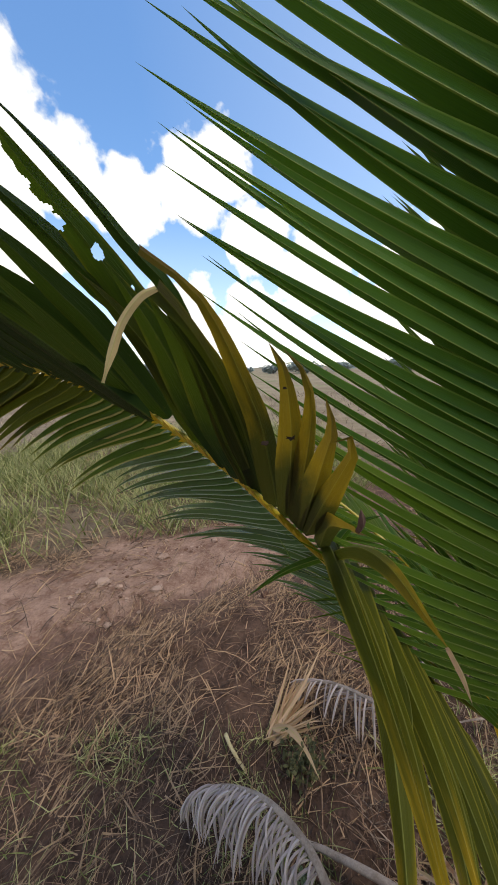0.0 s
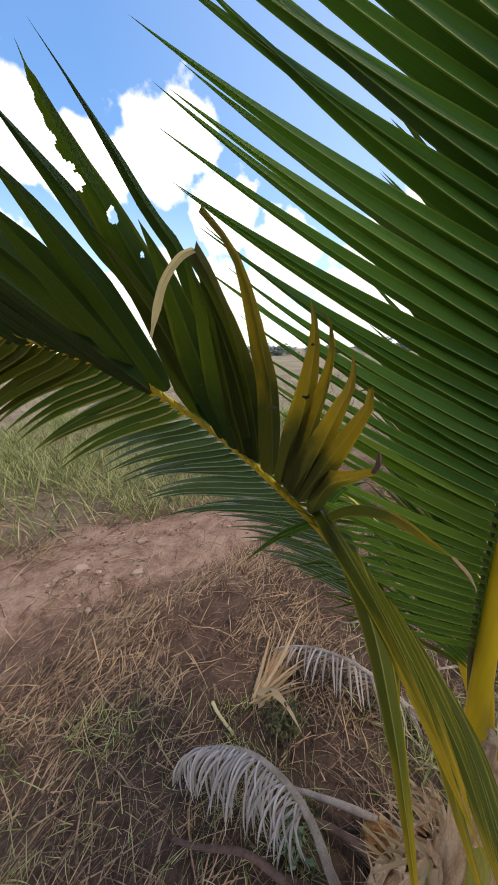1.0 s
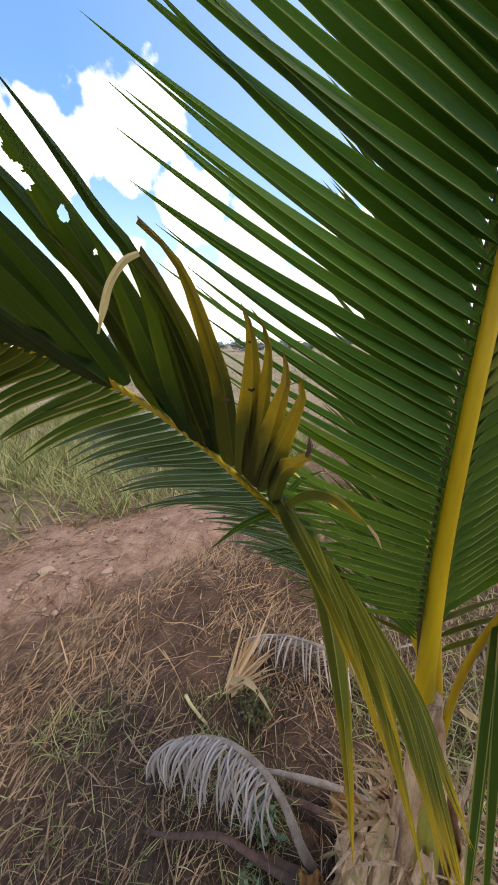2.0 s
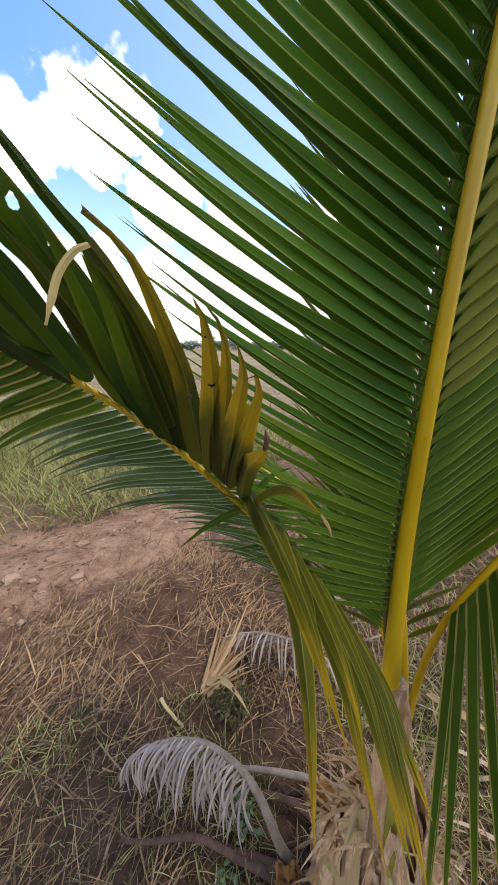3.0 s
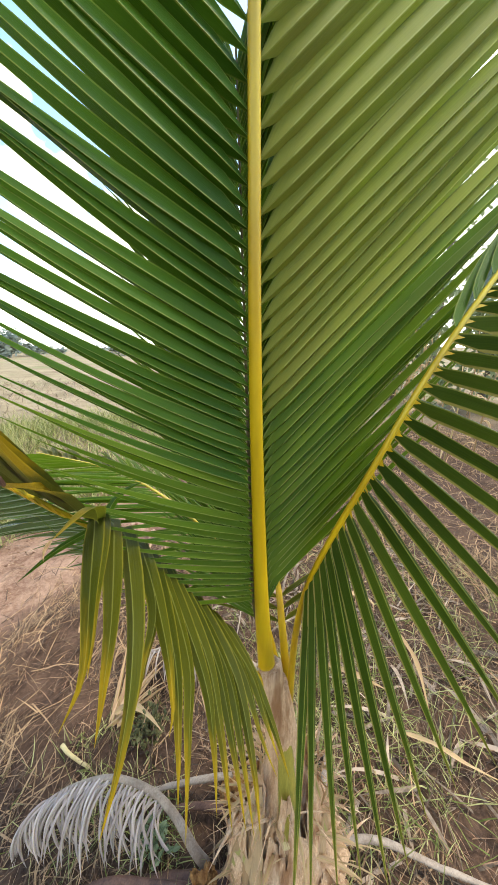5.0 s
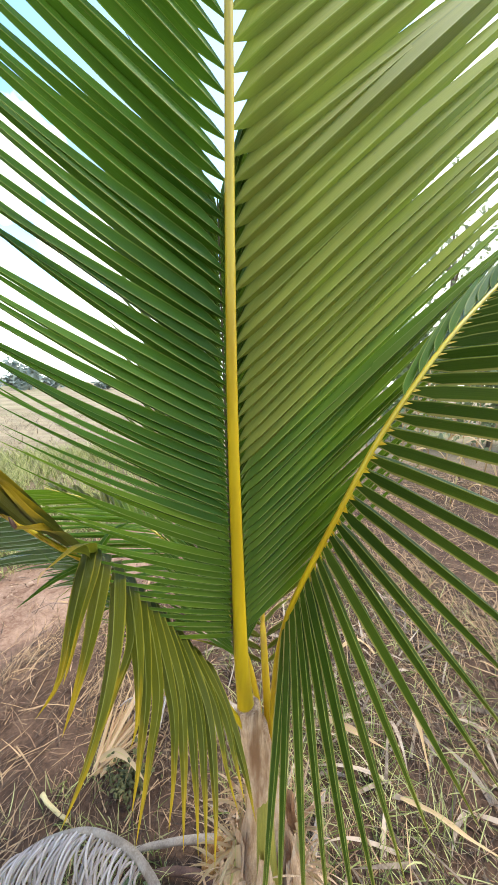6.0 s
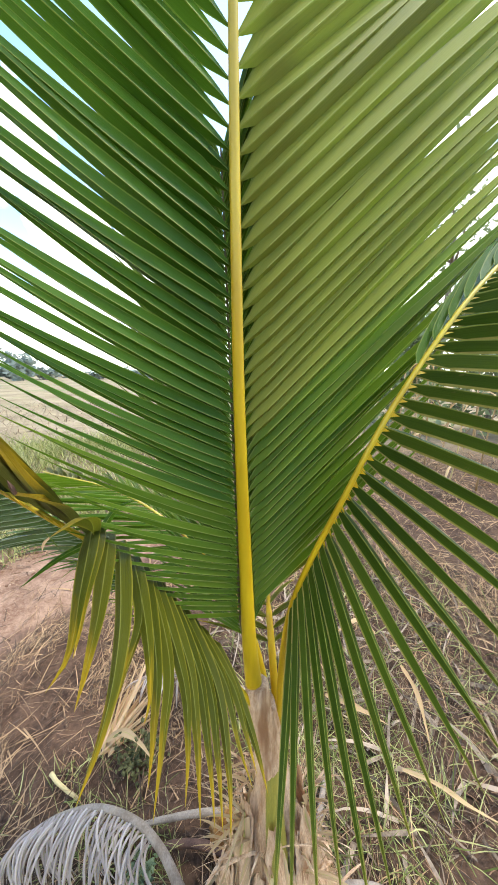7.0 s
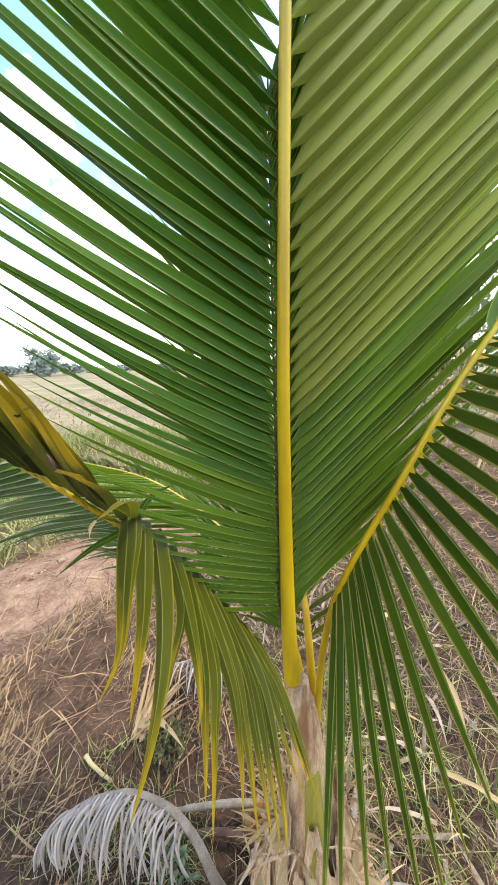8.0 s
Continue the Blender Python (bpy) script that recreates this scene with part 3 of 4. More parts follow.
# leaf that arches past the walker, half dying
ARCH = [(0.445, 0.33, 0.62), (0.406, 0.303, 0.769), (0.311, 0.322, 0.948), (0.23, 0.335, 1.081), (0.161, 0.35, 1.186), (0.128, 0.35, 1.236), (0.071, 0.313, 1.314), (-0.003, 0.303, 1.393), (-0.098, 0.296, 1.465), (-0.207, 0.292, 1.501), (-0.364, 0.302, 1.496), (-0.55, 0.34, 1.40)]
arch = frond(palm, rng, ARCH, (0.1, -0.75, -0.6), 0.0078,
             [dict(side=-1, count=34, span=(0.36, 0.66), ways=[(-0.1, -0.5, 0.85), (-0.2, -0.5, 0.8)], normal=(0.25, -0.8, -0.55), length=[0.1], width=[0.01], mat=SHADED, wedge=0.0125, bare=True),
              dict(side=-1, count=40, span=(0.655, 0.99), ways=[(-0.55, -0.5, 0.72), (-0.62, -0.42, 0.68), (-0.7, -0.32, 0.66), (-0.75, -0.15, 0.62)], normal=(0.25, -0.8, -0.55), length=[0.46, 0.48, 0.46, 0.4], width=[0.032, 0.034, 0.034], mat=SHADED, droop=(-0.1, 0.05, -0.05), wedge=0.009, root=0.6, jitter=1.2),
              dict(side=1, count=38, span=(0.36, 0.62), ways=[(-0.35, 0.9, -0.25), (-0.45, 0.85, -0.25), (-0.62, 0.74, -0.2), (-0.7, 0.65, -0.25)], normal=(0.1, -0.7, 0.7), length=[0.26, 0.34, 0.36, 0.3], width=[0.010, 0.013, 0.015], mat=BLUISH, droop=(-0.1, 0.0, -0.35), wedge=0.008, jitter=2.5),
              dict(side=1, count=52, span=(0.63, 0.99), ways=[(-0.8, 0.5, -0.2), (-0.85, 0.35, -0.25), (-0.8, 0.25, -0.4)], normal=(-0.2, -0.75, 0.6), length=[0.26, 0.28, 0.3], width=[0.017, 0.021, 0.022], mat=[FANNED, TURNING, SHADED, TURNING, FANNED, SHADED], droop=(-0.2, 0.0, -0.5), wedge=0.009, jitter=2)],
             "arching leaf with dark, yellowing and withered leaflets")
arch_line = curve_points(ARCH, 401)


def on_arch(u):
    """Where a leaflet leaves the far upper side of the stalk."""
    return tuple(arch_line[int(round(u * 400))] + np.array((0.002, 0.007, 0.005)))


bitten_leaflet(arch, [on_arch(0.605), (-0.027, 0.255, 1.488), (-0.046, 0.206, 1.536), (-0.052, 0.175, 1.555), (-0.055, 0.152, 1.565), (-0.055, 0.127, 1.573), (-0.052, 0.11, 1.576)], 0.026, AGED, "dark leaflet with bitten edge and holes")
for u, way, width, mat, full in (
        (0.68, [(-0.105, 0.22, 1.52), (-0.115, 0.16, 1.545), (-0.12, 0.11, 1.555)], 0.026, SHADED, 0.5),
        (0.665, [(-0.089, 0.222, 1.512), (-0.092, 0.177, 1.533), (-0.09, 0.135, 1.545)], 0.026, SHADED, 0.5),
        (0.648, [(-0.073, 0.229, 1.512), (-0.079, 0.188, 1.536), (-0.08, 0.155, 1.549), (-0.079, 0.125, 1.556)], 0.021, SHADED, 0.55),
        (0.628, [(-0.048, 0.23, 1.519), (-0.06, 0.191, 1.543), (-0.065, 0.16, 1.556), (-0.067, 0.129, 1.563), (-0.067, 0.114, 1.565)], 0.019, SHADED, 0.55),
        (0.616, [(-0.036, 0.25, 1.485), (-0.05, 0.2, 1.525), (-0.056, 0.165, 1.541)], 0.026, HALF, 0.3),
        (0.595, [(-0.013, 0.213, 1.522), (-0.028, 0.167, 1.551), (-0.034, 0.138, 1.562), (-0.037, 0.113, 1.566), (-0.039, 0.091, 1.567)], 0.013, SHADED, 0.45),
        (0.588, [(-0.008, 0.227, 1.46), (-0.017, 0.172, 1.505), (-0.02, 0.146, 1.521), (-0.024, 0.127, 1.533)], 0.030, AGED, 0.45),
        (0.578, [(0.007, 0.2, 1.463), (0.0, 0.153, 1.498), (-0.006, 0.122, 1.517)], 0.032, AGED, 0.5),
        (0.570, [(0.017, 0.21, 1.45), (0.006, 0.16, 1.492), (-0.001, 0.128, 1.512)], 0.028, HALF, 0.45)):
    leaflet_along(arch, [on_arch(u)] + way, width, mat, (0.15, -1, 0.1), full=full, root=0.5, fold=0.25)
# the one whose tip has snapped over and bleached
leaflet_along(arch, [on_arch(0.566), (0.025, 0.221, 1.443), (0.012, 0.165, 1.492), (0.001, 0.126, 1.516), (-0.002, 0.119, 1.5195)], 0.025, CREST, (0.15, -1, 0.1), "half yellow leaflet, purple brown where it is snapped", full=0.4, root=0.5, fold=0.25, blunt=0.3)
leaflet_along(arch, [(-0.0015, 0.119, 1.5195), (-0.007, 0.116, 1.516), (-0.013, 0.112, 1.507), (-0.016, 0.107, 1.496), (-0.018, 0.102, 1.486)], 0.0032, BLEACHED, (0.3, -0.9, 0.4), "bleached tip snapped over", full=0.7, root=0.8, fold=0.25, blunt=0.35)
# yellow ones next to the bend
leaflet_along(arch, [on_arch(0.550), (0.038, 0.199, 1.446), (0.029, 0.162, 1.479), (0.021, 0.131, 1.503), (0.015, 0.111, 1.515), (0.009, 0.097, 1.5195), (0.004, 0.087, 1.522)], 0.023, RIPE, (0.2, -1, 0.15), "narrow yellow leaflet with a dark curled tip", full=0.3, root=0.45, fold=0.25, blunt=0.12)
leaflet_along(arch, [on_arch(0.538), (0.054, 0.171, 1.438), (0.048, 0.121, 1.476), (0.043, 0.1, 1.492), (0.039, 0.091, 1.497)], 0.020, RIPE, (0.0, -1, 0.15), "yellow spotted leaflet", full=0.55, root=0.5, fold=0.2)
leaflet_along(arch, [on_arch(0.530), (0.062, 0.169, 1.438), (0.057, 0.122, 1.475), (0.051, 0.105, 1.489), (0.043, 0.095, 1.496)], 0.019, RIPE, (-0.2, -1, 0.1), "yellow leaflet with a dried, curling edge", full=0.4, root=0.5, fold=0.35, twist=0.7)
leaflet_along(arch, [on_arch(0.520), (0.069, 0.17, 1.423), (0.066, 0.13, 1.454), (0.064, 0.113, 1.466), (0.058, 0.099, 1.480)], 0.023, RIPE, (-0.15, -1, 0.1), "yellow leaflet", full=0.45, root=0.5, fold=0.3)
leaflet_along(arch, [on_arch(0.512), (0.076, 0.174, 1.409), (0.073, 0.128, 1.443), (0.071, 0.108, 1.459), (0.064, 0.1, 1.468), (0.060, 0.104, 1.462)], 0.022, RIPE, (-0.3, -1, 0.1), "curled yellow leaflet", full=0.4, root=0.5, fold=0.35, twist=-0.5)
leaflet_along(arch, [on_arch(0.49), (0.09, 0.225, 1.365), (0.081, 0.15, 1.405), (0.074, 0.105, 1.426)], 0.019, RIPE, (-0.4, -1, 0.1), "short yellow leaflet", full=0.6, root=0.4, fold=0.3, blunt=0.3)
leaflet_along(arch, [(0.074, 0.106, 1.4255), (0.0735, 0.101, 1.432), (0.072, 0.099, 1.439)], 0.003, BROWNSTALK, (0, -1, 0.2), "dry brown leaflet tip", full=0.6, root=0.8)
leaflet_along(arch, [on_arch(0.475), (0.119, 0.255, 1.325), (0.108, 0.16, 1.375), (0.094, 0.075, 1.402)], 0.017, TURNING, (-0.3, -0.6, 0.7), "yellow-edged leaflet that hangs over", full=0.5, root=0.5, fold=0.4)
leaflet_along(arch, [(0.094, 0.076, 1.402), (0.092, 0.066, 1.403), (0.0915, 0.06, 1.400)], 0.002, TAN, (0, -0.7, 0.7), "dry leaflet tip", full=0.5, root=0.8)
leaflet_along(arch, [on_arch(0.475), (0.149, 0.352, 1.297), (0.183, 0.344, 1.315)], 0.012, GREEN, (0, -0.8, 0.5))
leaflet_along(arch, [on_arch(0.475), (0.066, 0.341, 1.242), (0.018, 0.322, 1.221)], 0.011, GREEN, (0, -0.8, 0.5))
blemish(arch, (0.0395, 0.1945, 1.4415), (0.2, -1, 0.15), 0.0042)
blemish(arch, (0.0515, 0.1465, 1.4555), (0.0, -1, 0.15), 0.0034)
blemish(arch, (0.0455, 0.112, 1.482), (0.0, -1, 0.15), 0.0012)
# leaflets between the bend and the crown drape over the stalk and hang towards the walker
DRAPED = [(0.49, [(0.104, 0.155, 1.309), (0.097, 0.072, 1.312), (0.086, 0.036, 1.32)], 0.021),
          (0.48, [(0.107, 0.161, 1.298), (0.102, 0.108, 1.299), (0.098, 0.076, 1.301)], 0.021),
          (0.465, [(0.118, 0.151, 1.285), (0.106, 0.077, 1.289), (0.099, 0.039, 1.294)], 0.024),
          (0.445, [(0.141, 0.224, 1.218), (0.126, 0.148, 1.203), (0.108, 0.091, 1.198), (0.09, 0.046, 1.203)], 0.027),
          (0.425, [(0.163, 0.223, 1.204), (0.137, 0.156, 1.196), (0.117, 0.107, 1.194)], 0.022),
          (0.42, [(0.164, 0.185, 1.205), (0.154, 0.11, 1.2), (0.143, 0.082, 1.201)], 0.023),
          (0.405, [(0.171, 0.175, 1.175), (0.154, 0.1, 1.169), (0.14, 0.052, 1.171)], 0.023),
          (0.395, [(0.187, 0.183, 1.159), (0.165, 0.108, 1.151), (0.141, 0.04, 1.154)], 0.023),
          (0.385, [(0.202, 0.178, 1.134), (0.189, 0.108, 1.122), (0.171, 0.056, 1.12)], 0.021),
          (0.375, [(0.217, 0.21, 1.118), (0.205, 0.13, 1.096), (0.184, 0.054, 1.088)], 0.022),
          (0.36, [(0.231, 0.21, 1.094), (0.216, 0.118, 1.067), (0.2, 0.058, 1.059)], 0.022),
          (0.345, [(0.245, 0.205, 1.074), (0.229, 0.124, 1.049), (0.209, 0.059, 1.04)], 0.022),
          (0.33, [(0.259, 0.21, 1.052), (0.241, 0.12, 1.022), (0.22, 0.065, 1.011)], 0.022),
          (0.31, [(0.28, 0.226, 1.028), (0.272, 0.151, 0.998), (0.27, 0.107, 0.986)], 0.022),
          (0.29, [(0.298, 0.236, 1.002), (0.295, 0.177, 0.975), (0.29, 0.132, 0.957)], 0.021),
          (0.26, [(0.315, 0.248, 0.957), (0.317, 0.189, 0.923), (0.311, 0.135, 0.897)], 0.021)]
for u, way, width in DRAPED:
    # each leaves the far side of the stalk, crosses its top and falls
    foot = np.array(on_arch(u))
    crest = foot + np.array((0.008, -0.012, 0.010))
    leaflet_along(arch, [foot + np.array((0.004, 0.008, 0.002)), crest] + [np.array(p) for p in way], width, TURNING, (rng.gauss(-0.1, 0.15), -0.8, 0.5), twist=rng.gauss(0, 0.3), full=0.3, root=0.9, fold=0.35, segs=24)

# leaf that rises to the side, its leaflets fanned and hanging
SIDE = [(0.46, 0.335, 0.62), (0.455, 0.325, 0.85), (0.449, 0.299, 1.007), (0.454, 0.263, 1.137), (0.491, 0.204, 1.323), (0.537, 0.174, 1.454), (0.616, 0.159, 1.571), (0.714, 0.157, 1.665), (0.866, 0.165, 1.766), (1.038, 0.183, 1.81), (1.25, 0.22, 1.80)]
frond(palm, rng, SIDE, (0.3, -0.9, -0.4), 0.0098,
      [dict(side=1, count=50, span=(0.27, 0.98), ways=[(-0.34, -0.42, -0.84), (0.14, -0.3, -0.94), (0.66, -0.2, -0.66), (0.88, -0.24, -0.24), (0.93, -0.3, 0.08), (0.93, -0.3, 0.25), (0.92, -0.28, 0.32), (0.92, -0.28, 0.34), (0.92, -0.25, 0.28), (0.9, -0.2, 0.3)], normal=(-0.3, -0.75, 0.55), length=[0.5, 0.74, 0.78, 0.68, 0.56, 0.45], width=[0.018, 0.026, 0.029, 0.027], mat=FANNED, droop=(0, 0, -0.1), wedge=0.010, fold=0.8, root=0.5, neck=0.07, full=0.3),
       dict(side=-1, count=18, span=(0.55, 0.98), ways=[(0.75, 0.3, 0.6), (0.8, 0.3, 0.5), (0.85, 0.2, 0.4)], normal=(-0.5, -0.8, 0.2), length=[0.3, 0.45, 0.4], width=[0.02, 0.024], mat=GREEN, droop=(0.1, 0, -0.2))],
      "side leaf with fanned dark green leaflets")

# inner leaf close behind the upright one, still narrow and half closed
INNER_LINE = [(0.43, 0.34, 0.72)] + [(x - 0.004, y + 0.02, z) for x, y, z in UPRIGHT[1:4]] + [(0.303, 0.271, 1.79)]
frond(palm, rng, INNER_LINE, (-0.3, -0.95, 0.2), 0.005,
      [dict(side=1, count=100, span=(0.25, 0.98), angle=[40, 34, 30, 28, 20], length=[0.2, 0.26, 0.28, 0.26, 0.22], vee=[14], tilt=[8], width=[0.0085, 0.0095], mat=INNER, jitter=2.0, fold=0.5, full=0.5),
       dict(side=-1, count=92, span=(0.26, 0.98), angle=[42, 38, 34, 32, 24], length=[0.2, 0.26, 0.28, 0.26, 0.22], vee=[14], tilt=[8], width=[0.0085, 0.0095], mat=INNER, jitter=2.0, fold=0.5, full=0.5)],
      "inner green leaf with a brownish stalk", rachis=INNERSTALK)
# low leaves that lean back
frond(palm, rng, [(0.45, 0.34, 0.66), (0.43, 0.40, 0.88), (0.36, 0.50, 1.06), (0.2, 0.66, 1.2), (0.0, 0.85, 1.24)],
      (0.2, -0.4, -0.9), 0.010,
      [dict(side=1, count=40, span=(0.36, 0.97), angle=[64, 50, 40], length=[0.28, 0.38, 0.3], vee=[-10], tilt=[15], width=[0.013], mat=[GREEN, GREEN, LIGHTGREEN], fold=0.5, full=0.25, twist=0.3, jitter=2.5),
       dict(side=-1, count=40, span=(0.36, 0.97), angle=[64, 50, 40], length=[0.28, 0.38, 0.3], vee=[-10], tilt=[15], width=[0.013], mat=[GREEN, LIGHTGREEN, TURNING], fold=0.5, full=0.25, twist=0.3, jitter=2.5)],
      "low green leaf")
frond(palm, rng, [(0.46, 0.34, 0.70), (0.48, 0.42, 0.92), (0.54, 0.55, 1.02), (0.66, 0.75, 1.04), (0.8, 0.95, 0.98)],
      (-0.2, -0.6, -0.7), 0.011,
      [dict(side=1, count=26, span=(0.2, 0.97), angle=[70, 45], length=[0.2, 0.32, 0.25], vee=[10], tilt=[20], width=[0.016], mat=[TURNING, GREEN]),
       dict(side=-1, count=26, span=(0.2, 0.97), angle=[70, 45], length=[0.2, 0.32, 0.25], vee=[10], tilt=[20], width=[0.016], mat=[TURNING, GREEN])],
      "small low leaf, pale green")


def crown_base():
    """The short stem: sheaths of the leaves, torn fibre, stubs of cut stalks."""
    buf = Buf()
    pts = curve_points([(0.465, 0.315, -0.04), (0.463, 0.317, 0.12), (0.452, 0.32, 0.3), (0.44, 0.325, 0.55), (0.41, 0.325, 0.80)], 48)
    radii = np.interp(np.linspace(0, 1, 48), [0, 0.15, 0.28, 0.42, 0.55, 0.7, 1], [0.16, 0.155, 0.135, 0.095, 0.062, 0.042, 0.028])
    tube(buf, pts, radii, (0, -1, 0), 44)
    for i, v in enumerate(buf.v):
        c = pts[min(i // 44, 47)]
        out = v - c
        rough = float(np.interp(v[2], [0.3, 0.5], [1.0, 0.35]))
        k = 1 + rough * (0.3 * noise.noise((v[0] * 22, v[1] * 22, v[2] * 9)) + 0.26 * abs(noise.noise((v[0] * 80, v[1] * 80, v[2] * 9))))
        buf.v[i] = c + out * k
    trunk = part("trunk", buf, FIBRE, palm, "short stem wrapped in torn brown fibre")
    # sheath of the upright leaf, drying
    sh = Buf()
    tube(sh, curve_points([(0.44, 0.315, 0.5), (0.41, 0.312, 0.7), (0.386, 0.312, 0.88)], 8), np.linspace(0.03, 0.024, 8), (0, -1, 0), 12)
    for i, v in enumerate(sh.v):
        sh.v[i] = v + np.array([noise.noise(tuple(v * 60 + c * 7)) for c in range(3)]) * 0.004
    part("sheath", sh, FIBRE, palm, "dry tan sheath")
    r = random.Random(8)
    stubs = [((0.408, 0.272, 0.343), (-0.1, -0.55, 0.8), 0.019, CUTWOOD), ((0.37, 0.30, 0.14), (-0.9, -0.2, 0.5), 0.03, FIBRE), ((0.55, 0.28, 0.13), (0.8, -0.4, 0.4), 0.03, FIBRE)]
    for place, way, size, mat in stubs:
        st = Buf()
        w, p = unit(way), np.array(place)
        tube(st, curve_points([p - w * 0.05, p + w * 0.01, p + w * 0.06 + np.array((0, 0, 0.02))], 6), [size, size * 1.05, size, size * 0.95, size * 0.9, size * 0.8], (0, 0, 1), 10, 0.6)
        for i, v in enumerate(st.v):
            st.v[i] = v + np.array([noise.noise(tuple(v * 45 + c * 9)) for c in range(3)]) * 0.005
        part("leaf_stub", st, mat, trunk, "cut stub of an old leaf stalk" if mat is CUTWOOD else "")
    # green-yellow foot of the arching leaf's stalk, clasping the stem
    pet = Buf()
    tube(pet, curve_points([(0.42, 0.245, 0.28), (0.415, 0.255, 0.42), (0.418, 0.28, 0.56), (0.43, 0.312, 0.70)], 14), np.linspace(0.034, 0.016, 14), (0, -1, 0), 12, 0.55)
    part("petiole", pet, PETIOLE, palm, "green yellow foot of a leaf stalk")
    for i in range(24):
        a = i * 2.4 + r.gauss(0, 0.3)
        lo, hi = r.uniform(0.0, 0.2), r.uniform(0.2, 0.56)
        pl = Buf()
        rows, cols = 9, 6
        for j in range(rows):
            s = j / (rows - 1)
            z = lo + (hi - lo) * s
            c = np.array((np.interp(z, [0, 0.3, 0.6], [0.465, 0.453, 0.436]), 0.319, z))
            rad = np.interp(z, [0, 0.1, 0.2, 0.3, 0.5], [0.165, 0.16, 0.145, 0.115, 0.068]) + 0.003 * s
            for k in range(cols):
                t = (k / (cols - 1) - 0.5) * (1.25 - 0.95 * s ** 1.5)
                ang = a + t + 0.12 * noise.noise((i * 3.1, s * 4, k * 0.7))
                rr = rad * (1 + 0.16 * noise.noise((i * 7.7, s * 6, k * 1.3)) + 0.3 * max(0.0, s - 0.6) * r.random())
                pl.v.append(c + np.array((math.cos(ang) * rr, math.sin(ang) * rr, 0.02 * noise.noise((i * 1.9, k * 2.1, 5.0)) * s)))
                pl.uv.append((k / (cols - 1), s))
        for j in range(rows - 1):
            for k in range(cols - 1):
                q = j * cols + k
                pl.f.append((q, q + 1, q + cols + 1, q + cols))
        part("sheath", pl, (FIBRE, TAN, FIBRE, FIBRE)[i % 4], trunk, "torn tan leaf sheath" if i % 4 == 1 else "")
    for i in range(290):
        a, h = r.uniform(0, 2 * math.pi), r.uniform(0.02, 0.5)
        rad = np.interp(h, [0, 0.15, 0.3, 0.4], [0.155, 0.145, 0.11, 0.085])
        p = np.array((0.46 + rad * math.cos(a), 0.318 + rad * math.sin(a), h))
        fb = Buf()
        blade(fb, p, (0.6 * math.cos(a) + r.gauss(0, 0.4), 0.6 * math.sin(a) + r.gauss(0, 0.4), r.uniform(-0.7, 1.1)), (r.gauss(0, 1), r.gauss(0, 1), 0.5), r.uniform(0.04, 0.16), r.uniform(0.002, 0.011), (0, 0, -1.1), 1.0, 0.2, r.gauss(0, 1.5), 6, full=0.5)
        part("fibre_strip", fb, TAN if i % 3 else FIBRE, trunk)


crown_base()


# ---- dead leaves and stalks on the ground ----
def dead_frond(ctrl, radius, row_ways, count, length, label, seed, span=(0.3, 0.98), normal=(0, -0.6, 0.5)):
    r = random.Random(seed)
    root = thing("dead_frond", ctrl[0], label, "dead palm leaf")
    rows = [dict(side=s, count=count, span=span, ways=w, normal=normal, length=[length, length * 1.1, length * 0.7], width=[0.009, 0.0105, 0.008], mat=DEADLEAF, droop=d, power=0.75, twist=0.7, jitter=5.5, segs=14, fold=0.5, full=0.6, wave=0.1)
            for s, w, d in row_ways]
    frond(root, r, ctrl, (0, -0.6, 0.8), radius, rows, rachis=DEADSTALK, name="stalk", taper=0.7)
    return root


dead_frond([(0.262, 0.44, 0.02), (0.235, 0.475, 0.06), (0.20, 0.54, 0.13), (0.145, 0.60, 0.19), (0.05, 0.665, 0.225), (-0.05, 0.705, 0.215), (-0.13, 0.73, 0.175), (-0.20, 0.745, 0.12)], 0.016,
           [(1, [(-0.62, -0.35, 0.0), (-0.75, -0.42, 0.05), (-0.85, -0.42, 0.05), (-0.9, -0.35, -0.05)], (1.55, 0.0, -2.0)), (-1, [(-0.7, -0.2, 0.0), (-0.85, -0.3, 0.1), (-0.95, -0.1, 0.0)], (0.9, -0.1, -1.9))],
           34, 0.2, "curled bleached grey dead palm leaf on the soil", 21)
dead_frond([(0.72, 0.86, 0.02), (0.64, 0.92, 0.08), (0.55, 0.98, 0.13), (0.44, 1.04, 0.16), (0.33, 1.10, 0.15), (0.23, 1.15, 0.10)], 0.014,
           [(1, [(0.1, -0.8, -0.3), (-0.3, -0.8, -0.1), (-0.7, -0.5, -0.1)], (0.3, 0.1, -1.7)), (-1, [(-0.2, 0.6, 0.1), (-0.8, 0.4, 0.0)], (-0.3, 0, -1.5))],
           24, 0.17, "bleached dead palm leaf fallen behind the palm", 22, span=(0.1, 0.98))


def stick(name, ctrl, r0, r1, mat, label, category, group=""):
    buf = Buf()
    pts = curve_points(ctrl, 18)
    tube(buf, pts, np.linspace(r0, r1, 18), (0, 0, 1), 10, 0.75)
    for i, v in enumerate(buf.v):
        buf.v[i] = v + np.array([noise.noise(tuple(v * 30 + c * 5)) for c in range(3)]) * r0 * 0.25
    ob = new(name, buf.mesh(name, mat, True, ctrl[0]))
    ob.location = ctrl[0]
    return tagged(ob, label, category, group)


